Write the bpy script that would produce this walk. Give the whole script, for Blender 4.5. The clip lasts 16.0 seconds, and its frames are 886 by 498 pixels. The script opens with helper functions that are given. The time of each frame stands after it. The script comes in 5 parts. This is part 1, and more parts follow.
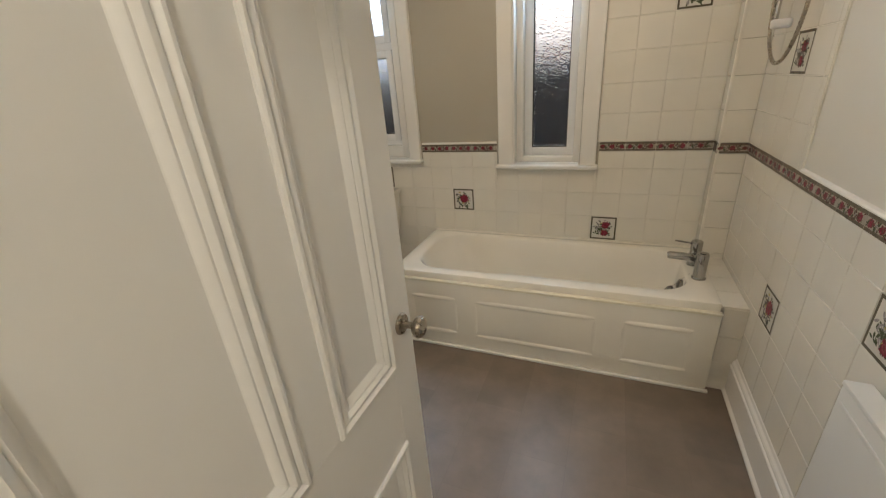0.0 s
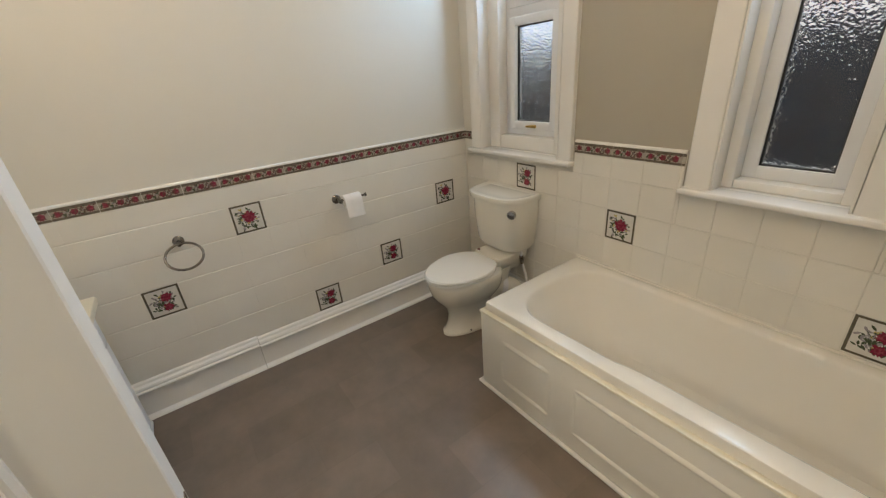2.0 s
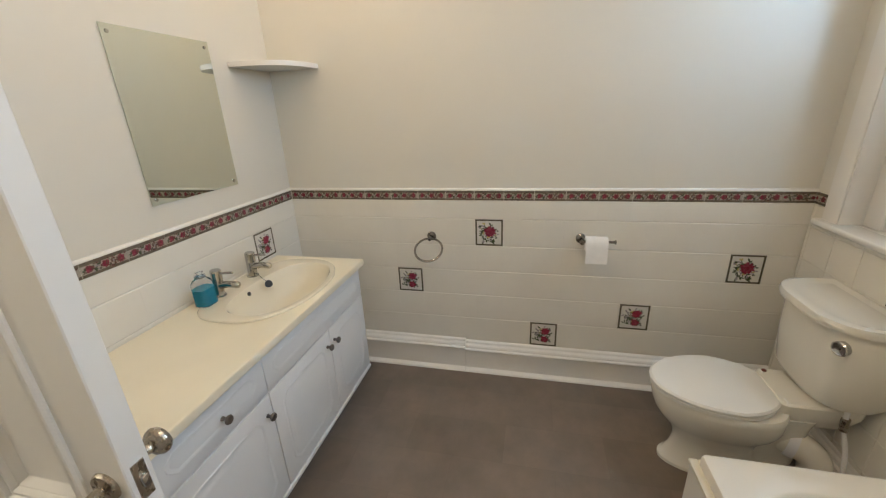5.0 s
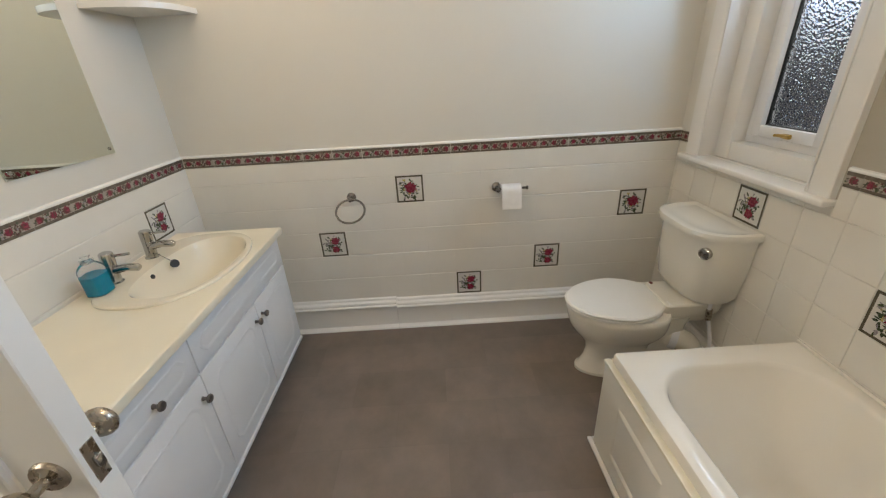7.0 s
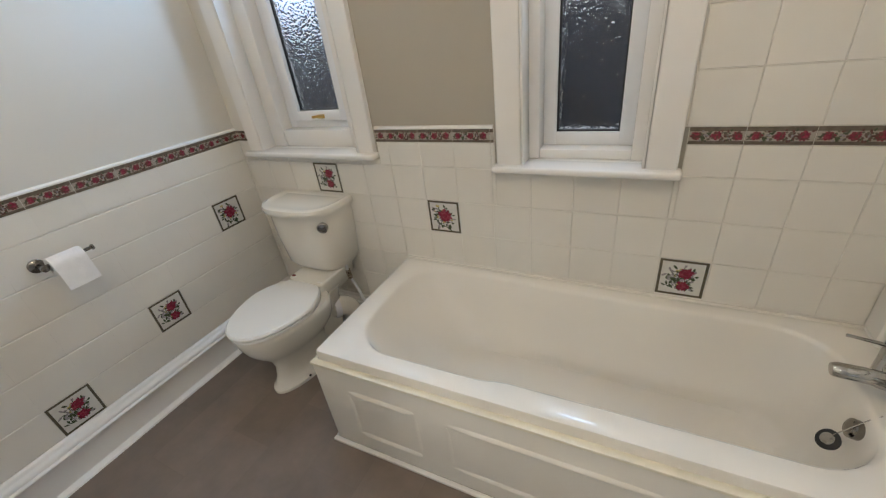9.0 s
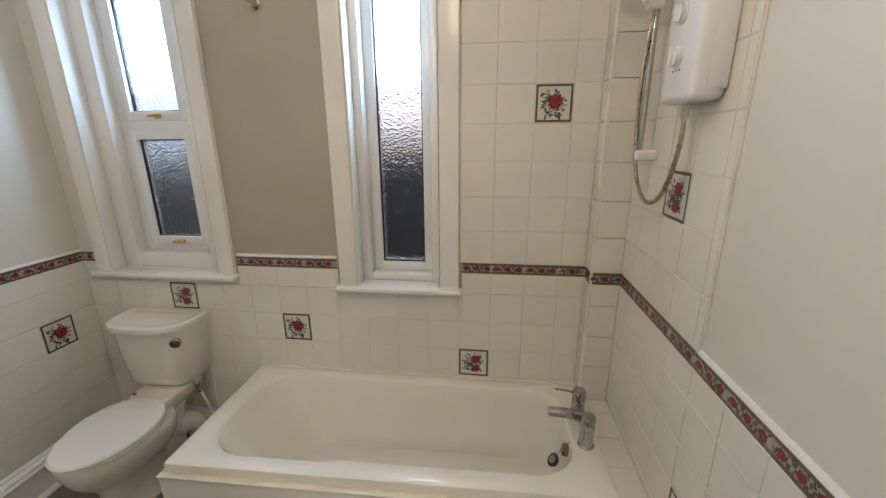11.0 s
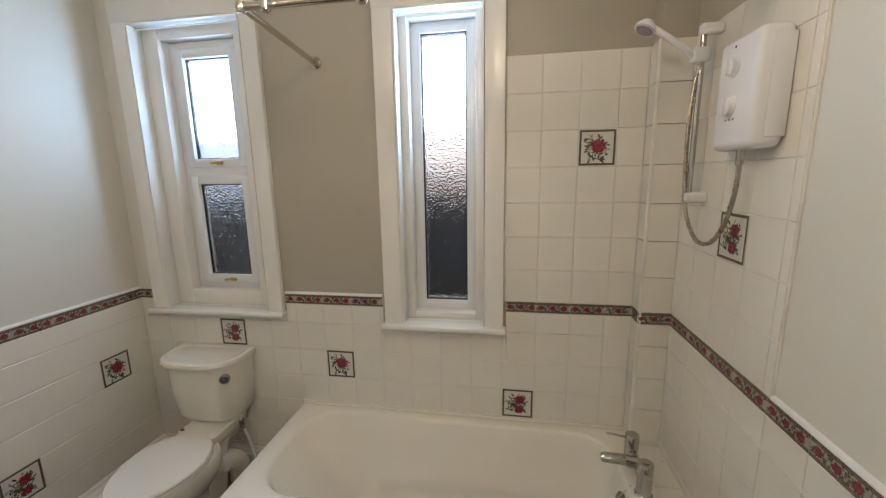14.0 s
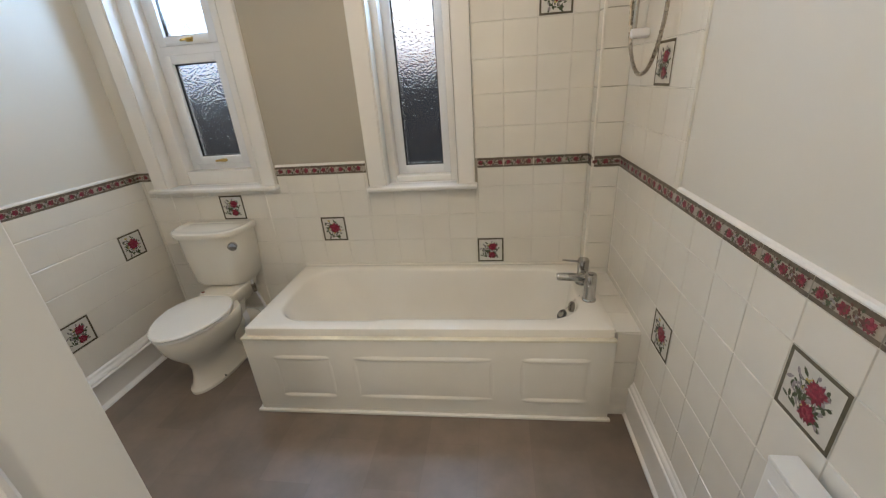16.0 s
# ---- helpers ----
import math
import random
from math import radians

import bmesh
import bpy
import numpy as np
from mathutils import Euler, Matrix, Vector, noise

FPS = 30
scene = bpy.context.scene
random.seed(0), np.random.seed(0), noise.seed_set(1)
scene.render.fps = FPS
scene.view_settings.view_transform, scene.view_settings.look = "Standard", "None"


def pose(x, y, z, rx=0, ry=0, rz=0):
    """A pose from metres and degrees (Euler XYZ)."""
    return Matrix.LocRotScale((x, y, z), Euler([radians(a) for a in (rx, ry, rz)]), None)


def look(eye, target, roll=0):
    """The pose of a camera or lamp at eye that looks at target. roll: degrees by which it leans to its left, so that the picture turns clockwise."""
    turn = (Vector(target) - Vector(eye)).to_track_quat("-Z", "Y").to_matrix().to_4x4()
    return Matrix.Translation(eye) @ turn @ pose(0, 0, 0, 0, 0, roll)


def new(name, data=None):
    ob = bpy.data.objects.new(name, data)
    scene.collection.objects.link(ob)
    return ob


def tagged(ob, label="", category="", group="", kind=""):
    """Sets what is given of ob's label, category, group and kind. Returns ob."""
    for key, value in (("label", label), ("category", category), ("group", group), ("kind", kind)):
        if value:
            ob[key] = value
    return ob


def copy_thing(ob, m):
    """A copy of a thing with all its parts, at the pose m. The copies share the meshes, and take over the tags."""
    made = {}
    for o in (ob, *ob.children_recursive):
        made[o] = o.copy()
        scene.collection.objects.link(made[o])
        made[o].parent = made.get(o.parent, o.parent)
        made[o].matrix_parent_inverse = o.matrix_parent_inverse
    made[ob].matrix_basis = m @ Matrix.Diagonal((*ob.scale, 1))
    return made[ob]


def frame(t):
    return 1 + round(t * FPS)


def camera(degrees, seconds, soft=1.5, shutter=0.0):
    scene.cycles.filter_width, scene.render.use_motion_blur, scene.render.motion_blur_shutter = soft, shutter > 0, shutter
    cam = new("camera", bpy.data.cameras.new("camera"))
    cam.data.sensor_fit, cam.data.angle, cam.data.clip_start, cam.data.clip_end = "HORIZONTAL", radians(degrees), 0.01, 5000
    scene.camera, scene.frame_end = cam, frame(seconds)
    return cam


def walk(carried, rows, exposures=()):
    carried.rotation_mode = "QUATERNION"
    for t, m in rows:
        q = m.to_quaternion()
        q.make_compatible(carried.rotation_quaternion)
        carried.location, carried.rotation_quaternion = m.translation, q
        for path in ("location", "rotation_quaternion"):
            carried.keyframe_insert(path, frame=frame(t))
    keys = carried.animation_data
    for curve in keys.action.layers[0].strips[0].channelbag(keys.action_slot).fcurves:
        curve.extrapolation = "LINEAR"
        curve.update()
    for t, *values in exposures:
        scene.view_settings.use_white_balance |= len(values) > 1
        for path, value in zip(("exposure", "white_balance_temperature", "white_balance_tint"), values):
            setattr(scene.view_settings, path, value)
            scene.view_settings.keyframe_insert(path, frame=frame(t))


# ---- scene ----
cam = camera(97.6, 16.0, soft=1.25)
PATH = [
    (0, (0.057, 0.192, 1.494), (-0.695, 1.871, 0.709), -4.6),
    (0.5, (0.073, 0.408, 1.523), (-1.006, 1.909, 0.759), -4.8),
    (1, (0.126, 0.636, 1.535), (-1.204, 1.893, 0.729), -5.3),
    (1.5, (0.167, 0.827, 1.517), (-1.266, 1.931, 0.665), -5.9),
    (2, (0.093, 1.001, 1.489), (-1.419, 2.01, 0.655), -5.0),
    (2.5, (0.0, 1.167, 1.481), (-1.719, 1.801, 0.68), -4.2),
    (3, (-0.038, 1.363, 1.496), (-1.887, 1.355, 0.733), -3.9),
    (3.5, (-0.109, 1.468, 1.517), (-1.94, 1.092, 0.806), -3.2),
    (3.7, (-0.127, 1.481, 1.524), (-1.955, 1.024, 0.854), -2.6),
    (5.8, (0.008, 1.471, 1.509), (-1.82, 1.07, 0.804), -2.6),
    (6, (0.011, 1.475, 1.498), (-1.818, 1.141, 0.761), -2.7),
    (6.5, (0.014, 1.452, 1.485), (-1.814, 1.29, 0.689), -3.0),
    (7, (0.013, 1.395, 1.468), (-1.799, 1.408, 0.623), -3.3),
    (7.5, (-0.048, 1.368, 1.441), (-1.834, 1.522, 0.554), -4.3),
    (8, (-0.216, 1.347, 1.411), (-1.92, 1.81, 0.472), -7.1),
    (8.5, (-0.244, 1.347, 1.43), (-1.616, 2.44, 0.469), -7.8),
    (9, (-0.123, 1.317, 1.44), (-0.981, 2.838, 0.466), -7.4),
    (9.5, (0.034, 1.206, 1.462), (-0.48, 2.876, 0.489), -6.1),
    (10, (0.137, 1.072, 1.496), (-0.237, 2.826, 0.612), -4.5),
    (10.2, (0.143, 1.036, 1.535), (-0.181, 2.829, 0.711), -3.5),
    (12.3, (0.048, 0.872, 1.771), (-0.16, 2.851, 1.576), 0.8),
    (12.5, (0.042, 0.867, 1.772), (-0.174, 2.847, 1.591), 0.7),
    (13, (0.023, 0.862, 1.769), (-0.229, 2.836, 1.575), 0.5),
    (13.5, (-0.001, 0.872, 1.742), (-0.293, 2.833, 1.479), -0.1),
    (14, (-0.003, 0.884, 1.704), (-0.33, 2.823, 1.336), -1.0),
    (14.5, (0.001, 0.905, 1.634), (-0.347, 2.814, 1.148), -2.0),
    (15, (-0.003, 0.893, 1.575), (-0.347, 2.768, 0.973), -2.8),
    (15.5, (0.029, 0.819, 1.519), (-0.288, 2.663, 0.811), -3.4),
    (16, (0.091, 0.604, 1.492), (-0.182, 2.421, 0.703), -4.2),
]
EXPOSURES = [(0.0, -1.2, 7350, 10), (0.5, -1.3, 11500, 10), (1.0, -0.88, 11600, 10), (1.5, -0.95, 8500, 10), (2.2, -0.98, 7250, 10), (3.0, -0.95, 7300, 10),
             (6.5, -0.93, 7100, 10), (8.0, -0.83, 6600, 10), (9.0, -0.88, 6350, 10), (10.0, -0.95, 6450, 10), (12.5, -1.40, 7050, 10), (14.0, -1.25, 6850, 10), (16.0, -1.0, 6650, 10)]
walk(cam, [(t, look(eye, target, roll)) for t, eye, target, roll in PATH], EXPOSURES)

# ---- world and lights ----
world = bpy.data.worlds.new("overcast_sky")
scene.world = world
world.use_nodes = True
wn = world.node_tree.nodes
sky = wn.new("ShaderNodeTexSky")
sky.sky_type, sky.sun_disc = "NISHITA", False
sky.sun_elevation, sky.sun_rotation = radians(22), radians(200)
sky.air_density, sky.dust_density, sky.ozone_density = 1.0, 4.0, 1.0
world.node_tree.links.new(sky.outputs[0], wn["Background"].inputs[0])
wn["Background"].inputs[1].default_value = 0.10
sun = new("sun", bpy.data.lights.new("sun", "SUN"))
sun.data.energy, sun.data.angle, sun.data.color = 0.8, radians(15), (1.0, 0.95, 0.88)
sun.matrix_basis = look((0, 0, 0), (-0.32, 0.87, -0.375))
SPOTS = [(-1.55, 0.57, 12.0, 0.022), (-0.95, 1.00, 8.0, 0.05), (-0.30, 1.50, 31.0, 0.085)]
for sx, sy, watts, glow in SPOTS:
    bulb = new("ceiling_bulb", bpy.data.lights.new("ceiling_bulb", "POINT"))
    bulb.data.energy, bulb.data.shadow_soft_size, bulb.data.color = watts, glow, (1.0, 0.82, 0.63)
    bulb.location = (sx, sy, 2.50)
# daylight that the obscured panes scatter into the room
PANES = [(-1.570, 2.12, 0.26, 0.42, 165.0), (-0.315, 2.15, 0.21, 0.42, 215.0)]
for px, pz, pw, ph, glow in PANES:
    pane_light = new("pane_daylight", bpy.data.lights.new("pane_daylight", "AREA"))
    pane_light.data.shape, pane_light.data.size, pane_light.data.size_y = "RECTANGLE", pw, ph
    pane_light.data.energy, pane_light.data.color = glow * pw * ph, (0.42, 0.66, 1.0)
    pane_light.matrix_basis = pose(px, 2.868, pz, -90, 0, 0)
# unseen lamp added beyond the doorway to brighten the open door
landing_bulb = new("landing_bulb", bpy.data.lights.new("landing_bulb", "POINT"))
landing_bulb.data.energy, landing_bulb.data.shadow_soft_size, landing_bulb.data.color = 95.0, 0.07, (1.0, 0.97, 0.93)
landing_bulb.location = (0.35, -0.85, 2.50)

# ---- helpers for building ----


def thing(name, base, label, category, group="", kind=""):
    ob = new(name)
    ob.location = base
    return tagged(ob, label, category, group, kind)


def mesh_of(name, bm, mats, smooth=35):
    bmesh.ops.recalc_face_normals(bm, faces=bm.faces)
    me = bpy.data.meshes.new(name)
    bm.to_mesh(me)
    bm.free()
    for m in (mats if isinstance(mats, (list, tuple)) else [mats]):
        me.materials.append(m)
    if smooth:
        me.polygons.foreach_set("use_smooth", [True] * len(me.polygons))
        me.set_sharp_from_angle(angle=radians(smooth))
    return me


def part(name, bm, mats, parent=None, label="", smooth=35):
    """One mesh, built in world metres, under a thing (an Empty) or under another part."""
    ob = new(name, mesh_of(name, bm, mats, smooth))
    if parent is not None:
        ob.parent = parent
        if parent.data is None:
            ob.matrix_parent_inverse = Matrix.Translation(-parent.location)
    return tagged(ob, label)


def box(x0, x1, y0, y1, z0, z1, bevel=0.0, seg=2, bm=None):
    out = bm or bmesh.new()
    vs = bmesh.ops.create_cube(out, size=1)["verts"]
    for v in vs:
        v.co = Vector(((x0 + x1) / 2 + v.co.x * (x1 - x0), (y0 + y1) / 2 + v.co.y * (y1 - y0), (z0 + z1) / 2 + v.co.z * (z1 - z0)))
    if bevel:
        es = list({e for v in vs for e in v.link_edges})
        bmesh.ops.bevel(out, geom=es, offset=bevel, segments=seg, affect="EDGES", profile=0.5)
    return out


def loft(rings, bm=None, cap_first=True, cap_last=True, closed=True):
    out = bm or bmesh.new()
    rows = [[out.verts.new(p) for p in r] for r in rings]
    n = len(rows[0])
    for a, b in zip(rows, rows[1:]):
        for i in range(n if closed else n - 1):
            j = (i + 1) % n
            out.faces.new((a[i], a[j], b[j], b[i]))
    if cap_first:
        out.faces.new(rows[0])
    if cap_last:
        out.faces.new(rows[-1])
    return out


def rrect(cx, cy, hx, hy, r, z, n=8):
    """A level ring: a rectangle with rounded corners."""
    pts = []
    for sx, sy, a0 in ((1, 1, 0), (-1, 1, 90), (-1, -1, 180), (1, -1, 270)):
        for k in range(n + 1):
            a = radians(a0 + 90 * k / n)
            pts.append((cx + sx * (hx - r) + r * math.cos(a), cy + sy * (hy - r) + r * math.sin(a), z))
    return pts


def lathe(axis_at, profile, direction=(0, 0, 1), n=20, bm=None):
    """Turns (radius, distance) pairs about a line."""
    q = Vector((0, 0, 1)).rotation_difference(Vector(direction).normalized()).to_matrix()
    rings = [[Vector(axis_at) + q @ Vector((r * math.cos(2 * math.pi * k / n), r * math.sin(2 * math.pi * k / n), d)) for k in range(n)] for r, d in profile]
    return loft(rings, bm)


def tube(points, radius, n=10, bm=None, cyclic=False):
    """A round tube along points."""
    pts = [Vector(p) for p in points]
    rings, m = [], len(pts)
    up = Vector((0.13, 0.21, 0.97))
    for i, p in enumerate(pts):
        if cyclic:
            d = pts[(i + 1) % m] - pts[i - 1]
        else:
            d = pts[min(i + 1, m - 1)] - pts[max(i - 1, 0)]
        d.normalize()
        if abs(d.dot(up)) > 0.95:
            up = Vector((0.9, 0.3, 0.1))
        a = d.cross(up).normalized()
        b = d.cross(a)
        rad = radius[i] if isinstance(radius, (list, tuple)) else radius
        rings.append([p + rad * (math.cos(2 * math.pi * k / n) * a + math.sin(2 * math.pi * k / n) * b) for k in range(n)])
    if cyclic:
        rings.append(rings[0])
        out = loft(rings, bm, False, False)
        bmesh.ops.remove_doubles(out, verts=out.verts, dist=1e-6)
        return out
    return loft(rings, bm)


def smooth_path(points, per=8):
    """Catmull-Rom points through a few given ones."""
    p = [Vector(q) for q in points]
    p = [2 * p[0] - p[1]] + p + [2 * p[-1] - p[-2]]
    out = []
    for i in range(1, len(p) - 2):
        for k in range(per):
            t = k / per
            out.append(0.5 * (2 * p[i] + (p[i + 1] - p[i - 1]) * t + (2 * p[i - 1] - 5 * p[i] + 4 * p[i + 1] - p[i + 2]) * t * t + (3 * p[i] - p[i - 1] - 3 * p[i + 1] + p[i + 2]) * t ** 3))
    return out + [p[-2]]


def sweep(profile, start, end, out_dir, bm=None):
    """A moulding: (out, up) pairs drawn along a level line."""
    o = Vector(out_dir)
    rings = [[Vector(p) + o * u + Vector((0, 0, v)) for u, v in profile] for p in (start, end)]
    return loft(rings, bm)


# ---- materials ----


def mat(name, color, rough=0.5, metal=0.0, var=0.06, scale=3.0, bump=0.0, bump_scale=80.0, coat=0.0, rough_var=0.0, piece=0.0):
    m = bpy.data.materials.new(name)
    m.use_nodes = True
    nt = m.node_tree
    nd, ln = nt.nodes, nt.links
    p = nd["Principled BSDF"]
    geo = nd.new("ShaderNodeNewGeometry")
    big, fine = nd.new("ShaderNodeTexNoise"), nd.new("ShaderNodeTexNoise")
    big.inputs["Scale"].default_value, fine.inputs["Scale"].default_value = scale, bump_scale
    big.inputs["Detail"].default_value, fine.inputs["Detail"].default_value = 5, 4
    for t in (big, fine):
        ln.new(geo.outputs["Position"], t.inputs["Vector"])
    hsv = nd.new("ShaderNodeHueSaturation")
    hsv.inputs["Color"].default_value = (*color, 1)
    rng = nd.new("ShaderNodeMapRange")
    rng.inputs["From Min"].default_value, rng.inputs["From Max"].default_value = 0.3, 0.7
    rng.inputs["To Min"].default_value, rng.inputs["To Max"].default_value = 1 - var, 1 + var
    ln.new(big.outputs["Fac"], rng.inputs["Value"])
    value = rng.outputs[0]
    if piece:
        info, pr, mul = nd.new("ShaderNodeObjectInfo"), nd.new("ShaderNodeMapRange"), nd.new("ShaderNodeMath")
        pr.inputs["To Min"].default_value, pr.inputs["To Max"].default_value = 1 - piece, 1 + piece
        ln.new(info.outputs["Random"], pr.inputs["Value"])
        mul.operation = "MULTIPLY"
        ln.new(value, mul.inputs[0]), ln.new(pr.outputs[0], mul.inputs[1])
        value = mul.outputs[0]
    ln.new(value, hsv.inputs["Value"])
    ln.new(hsv.outputs[0], p.inputs["Base Color"])
    p.inputs["Roughness"].default_value, p.inputs["Metallic"].default_value = rough, metal
    p.inputs["Coat Weight"].default_value, p.inputs["Coat Roughness"].default_value = coat, 0.08
    if rough_var:
        rr = nd.new("ShaderNodeMapRange")
        rr.inputs["From Min"].default_value, rr.inputs["From Max"].default_value = 0.3, 0.7
        rr.inputs["To Min"].default_value, rr.inputs["To Max"].default_value = max(0.02, rough - rough_var), rough + rough_var
        ln.new(fine.outputs["Fac"], rr.inputs["Value"])
        ln.new(rr.outputs[0], p.inputs["Roughness"])
    if bump:
        b = nd.new("ShaderNodeBump")
        b.inputs["Strength"].default_value, b.inputs["Distance"].default_value = bump, 0.002
        ln.new(fine.outputs["Fac"], b.inputs["Height"])
        ln.new(b.outputs[0], p.inputs["Normal"])
    return m


M_PAINT = mat("wall_paint", (0.70, 0.67, 0.60), 0.55, var=0.02, scale=1.6, bump=0.05, bump_scale=40)
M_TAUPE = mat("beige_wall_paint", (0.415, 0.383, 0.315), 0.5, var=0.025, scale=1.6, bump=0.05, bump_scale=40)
M_CEIL = mat("ceiling_paint", (0.74, 0.72, 0.66), 0.8, var=0.03, scale=2, bump=0.1)
M_GLOSS = mat("white_gloss_paint", (0.82, 0.80, 0.76), 0.26, var=0.02, scale=4, bump=0.02, bump_scale=25)
M_DOOR = mat("door_paint", (0.80, 0.79, 0.76), 0.30, var=0.02, scale=3, bump=0.03, bump_scale=22)
M_TILE = mat("cream_tile_glaze", (0.78, 0.75, 0.68), 0.10, var=0.025, scale=5, bump=0.05, bump_scale=9, piece=0.008)
M_GROUT = mat("grout", (0.75, 0.72, 0.65), 0.85, var=0.12, scale=9, bump=0.2, bump_scale=200)
M_OLIVE = mat("olive_print", (0.105, 0.092, 0.062), 0.2, var=0.2, scale=60)
M_RED = mat("red_print", (0.21, 0.020, 0.042), 0.2, var=0.45, scale=160)
M_PINK = mat("pink_print", (0.28, 0.05, 0.075), 0.2, var=0.3, scale=160)
M_LEAF = mat("green_print", (0.065, 0.08, 0.045), 0.2, var=0.35, scale=150)
M_GREY = mat("grey_violet_print", (0.30, 0.27, 0.28), 0.2, var=0.3, scale=150)
M_MAROON = mat("maroon_print", (0.120, 0.052, 0.042), 0.2, var=0.35, scale=120)
M_EDGE = mat("olive_edge_print", (0.140, 0.115, 0.085), 0.2, var=0.3, scale=60)
M_YEL = mat("yellow_print", (0.48, 0.40, 0.16), 0.2, var=0.2, scale=150)
M_BORDERBG = mat("border_ground", (0.41, 0.36, 0.30), 0.15, var=0.12, scale=60)
M_PRINTBG = mat("print_ground", (0.66, 0.64, 0.59), 0.15, var=0.05, scale=40)
M_BATH = mat("cream_acrylic", (0.83, 0.79, 0.71), 0.10, var=0.02, scale=3, rough_var=0.03, coat=0.4)
M_PANEL = mat("bath_panel_plastic", (0.80, 0.77, 0.69), 0.30, var=0.03, scale=3, bump=0.05)
M_STRIP = mat("aged_cream_sealant", (0.80, 0.75, 0.61), 0.4, var=0.08, scale=12)
M_WC = mat("cream_ceramic", (0.80, 0.77, 0.69), 0.08, var=0.02, scale=3, coat=0.3)
M_SEAT = mat("white_seat_plastic", (0.84, 0.83, 0.79), 0.05, var=0.015, scale=3)
M_BASIN = mat("champagne_ceramic", (0.82, 0.75, 0.60), 0.08, var=0.02, scale=3, coat=0.3)
M_TOP = mat("cream_worktop", (0.83, 0.76, 0.60), 0.30, var=0.02, scale=6, bump=0.04, bump_scale=150)
M_UNIT = mat("white_vinyl_cabinet", (0.80, 0.80, 0.80), 0.32, var=0.02, scale=3, bump=0.05)
M_CHROME = mat("chrome", (0.46, 0.45, 0.43), 0.10, 1.0, var=0.03, scale=20, rough_var=0.04)
M_BRIGHT = mat("bright_chrome", (0.80, 0.79, 0.76), 0.12, 1.0, var=0.03, scale=20)
# curtain rail chrome, its base colour tinted with the room's warm reflections
M_RAIL = mat("chrome_warm_reflection", (0.64, 0.58, 0.48), 0.10, 1.0, var=0.03, scale=20, rough_var=0.04)
M_TARNISH = mat("dull_chrome", (0.25, 0.235, 0.215), 0.18, 1.0, var=0.12, scale=30, rough_var=0.05)
M_NICKEL = mat("brushed_nickel", (0.42, 0.37, 0.31), 0.28, 1.0, var=0.12, scale=30, rough_var=0.08)
M_PEWTER = mat("pewter", (0.20, 0.18, 0.17), 0.35, 0.9, var=0.2, scale=60, rough_var=0.1)
M_BRASS = mat("polished_brass", (0.62, 0.42, 0.13), 0.22, 1.0, var=0.1, scale=40)
M_BLACK = mat("black_rubber", (0.015, 0.015, 0.015), 0.5, var=0.2, scale=30)
M_UPVC = mat("white_upvc", (0.80, 0.81, 0.82), 0.22, var=0.02, scale=3)
M_WHITEP = mat("white_plastic", (0.80, 0.80, 0.82), 0.25, var=0.02, scale=4)
M_PAPER = mat("soft_paper", (0.84, 0.82, 0.79), 0.95, var=0.03, scale=30, bump=0.3, bump_scale=150)
# near-black blue: dim dusk light is put into the hedge and ground colour
M_HEDGE = mat("dusk_tinted_hedge", (0.012, 0.021, 0.048), 0.7, var=0.6, scale=8, bump=0.6, bump_scale=20)
M_RAD = mat("radiator_enamel", (0.80, 0.80, 0.78), 0.3, var=0.02, scale=3)
M_GAP = mat("shadow_gap_board", (0.10, 0.09, 0.08), 0.8, var=0.1)


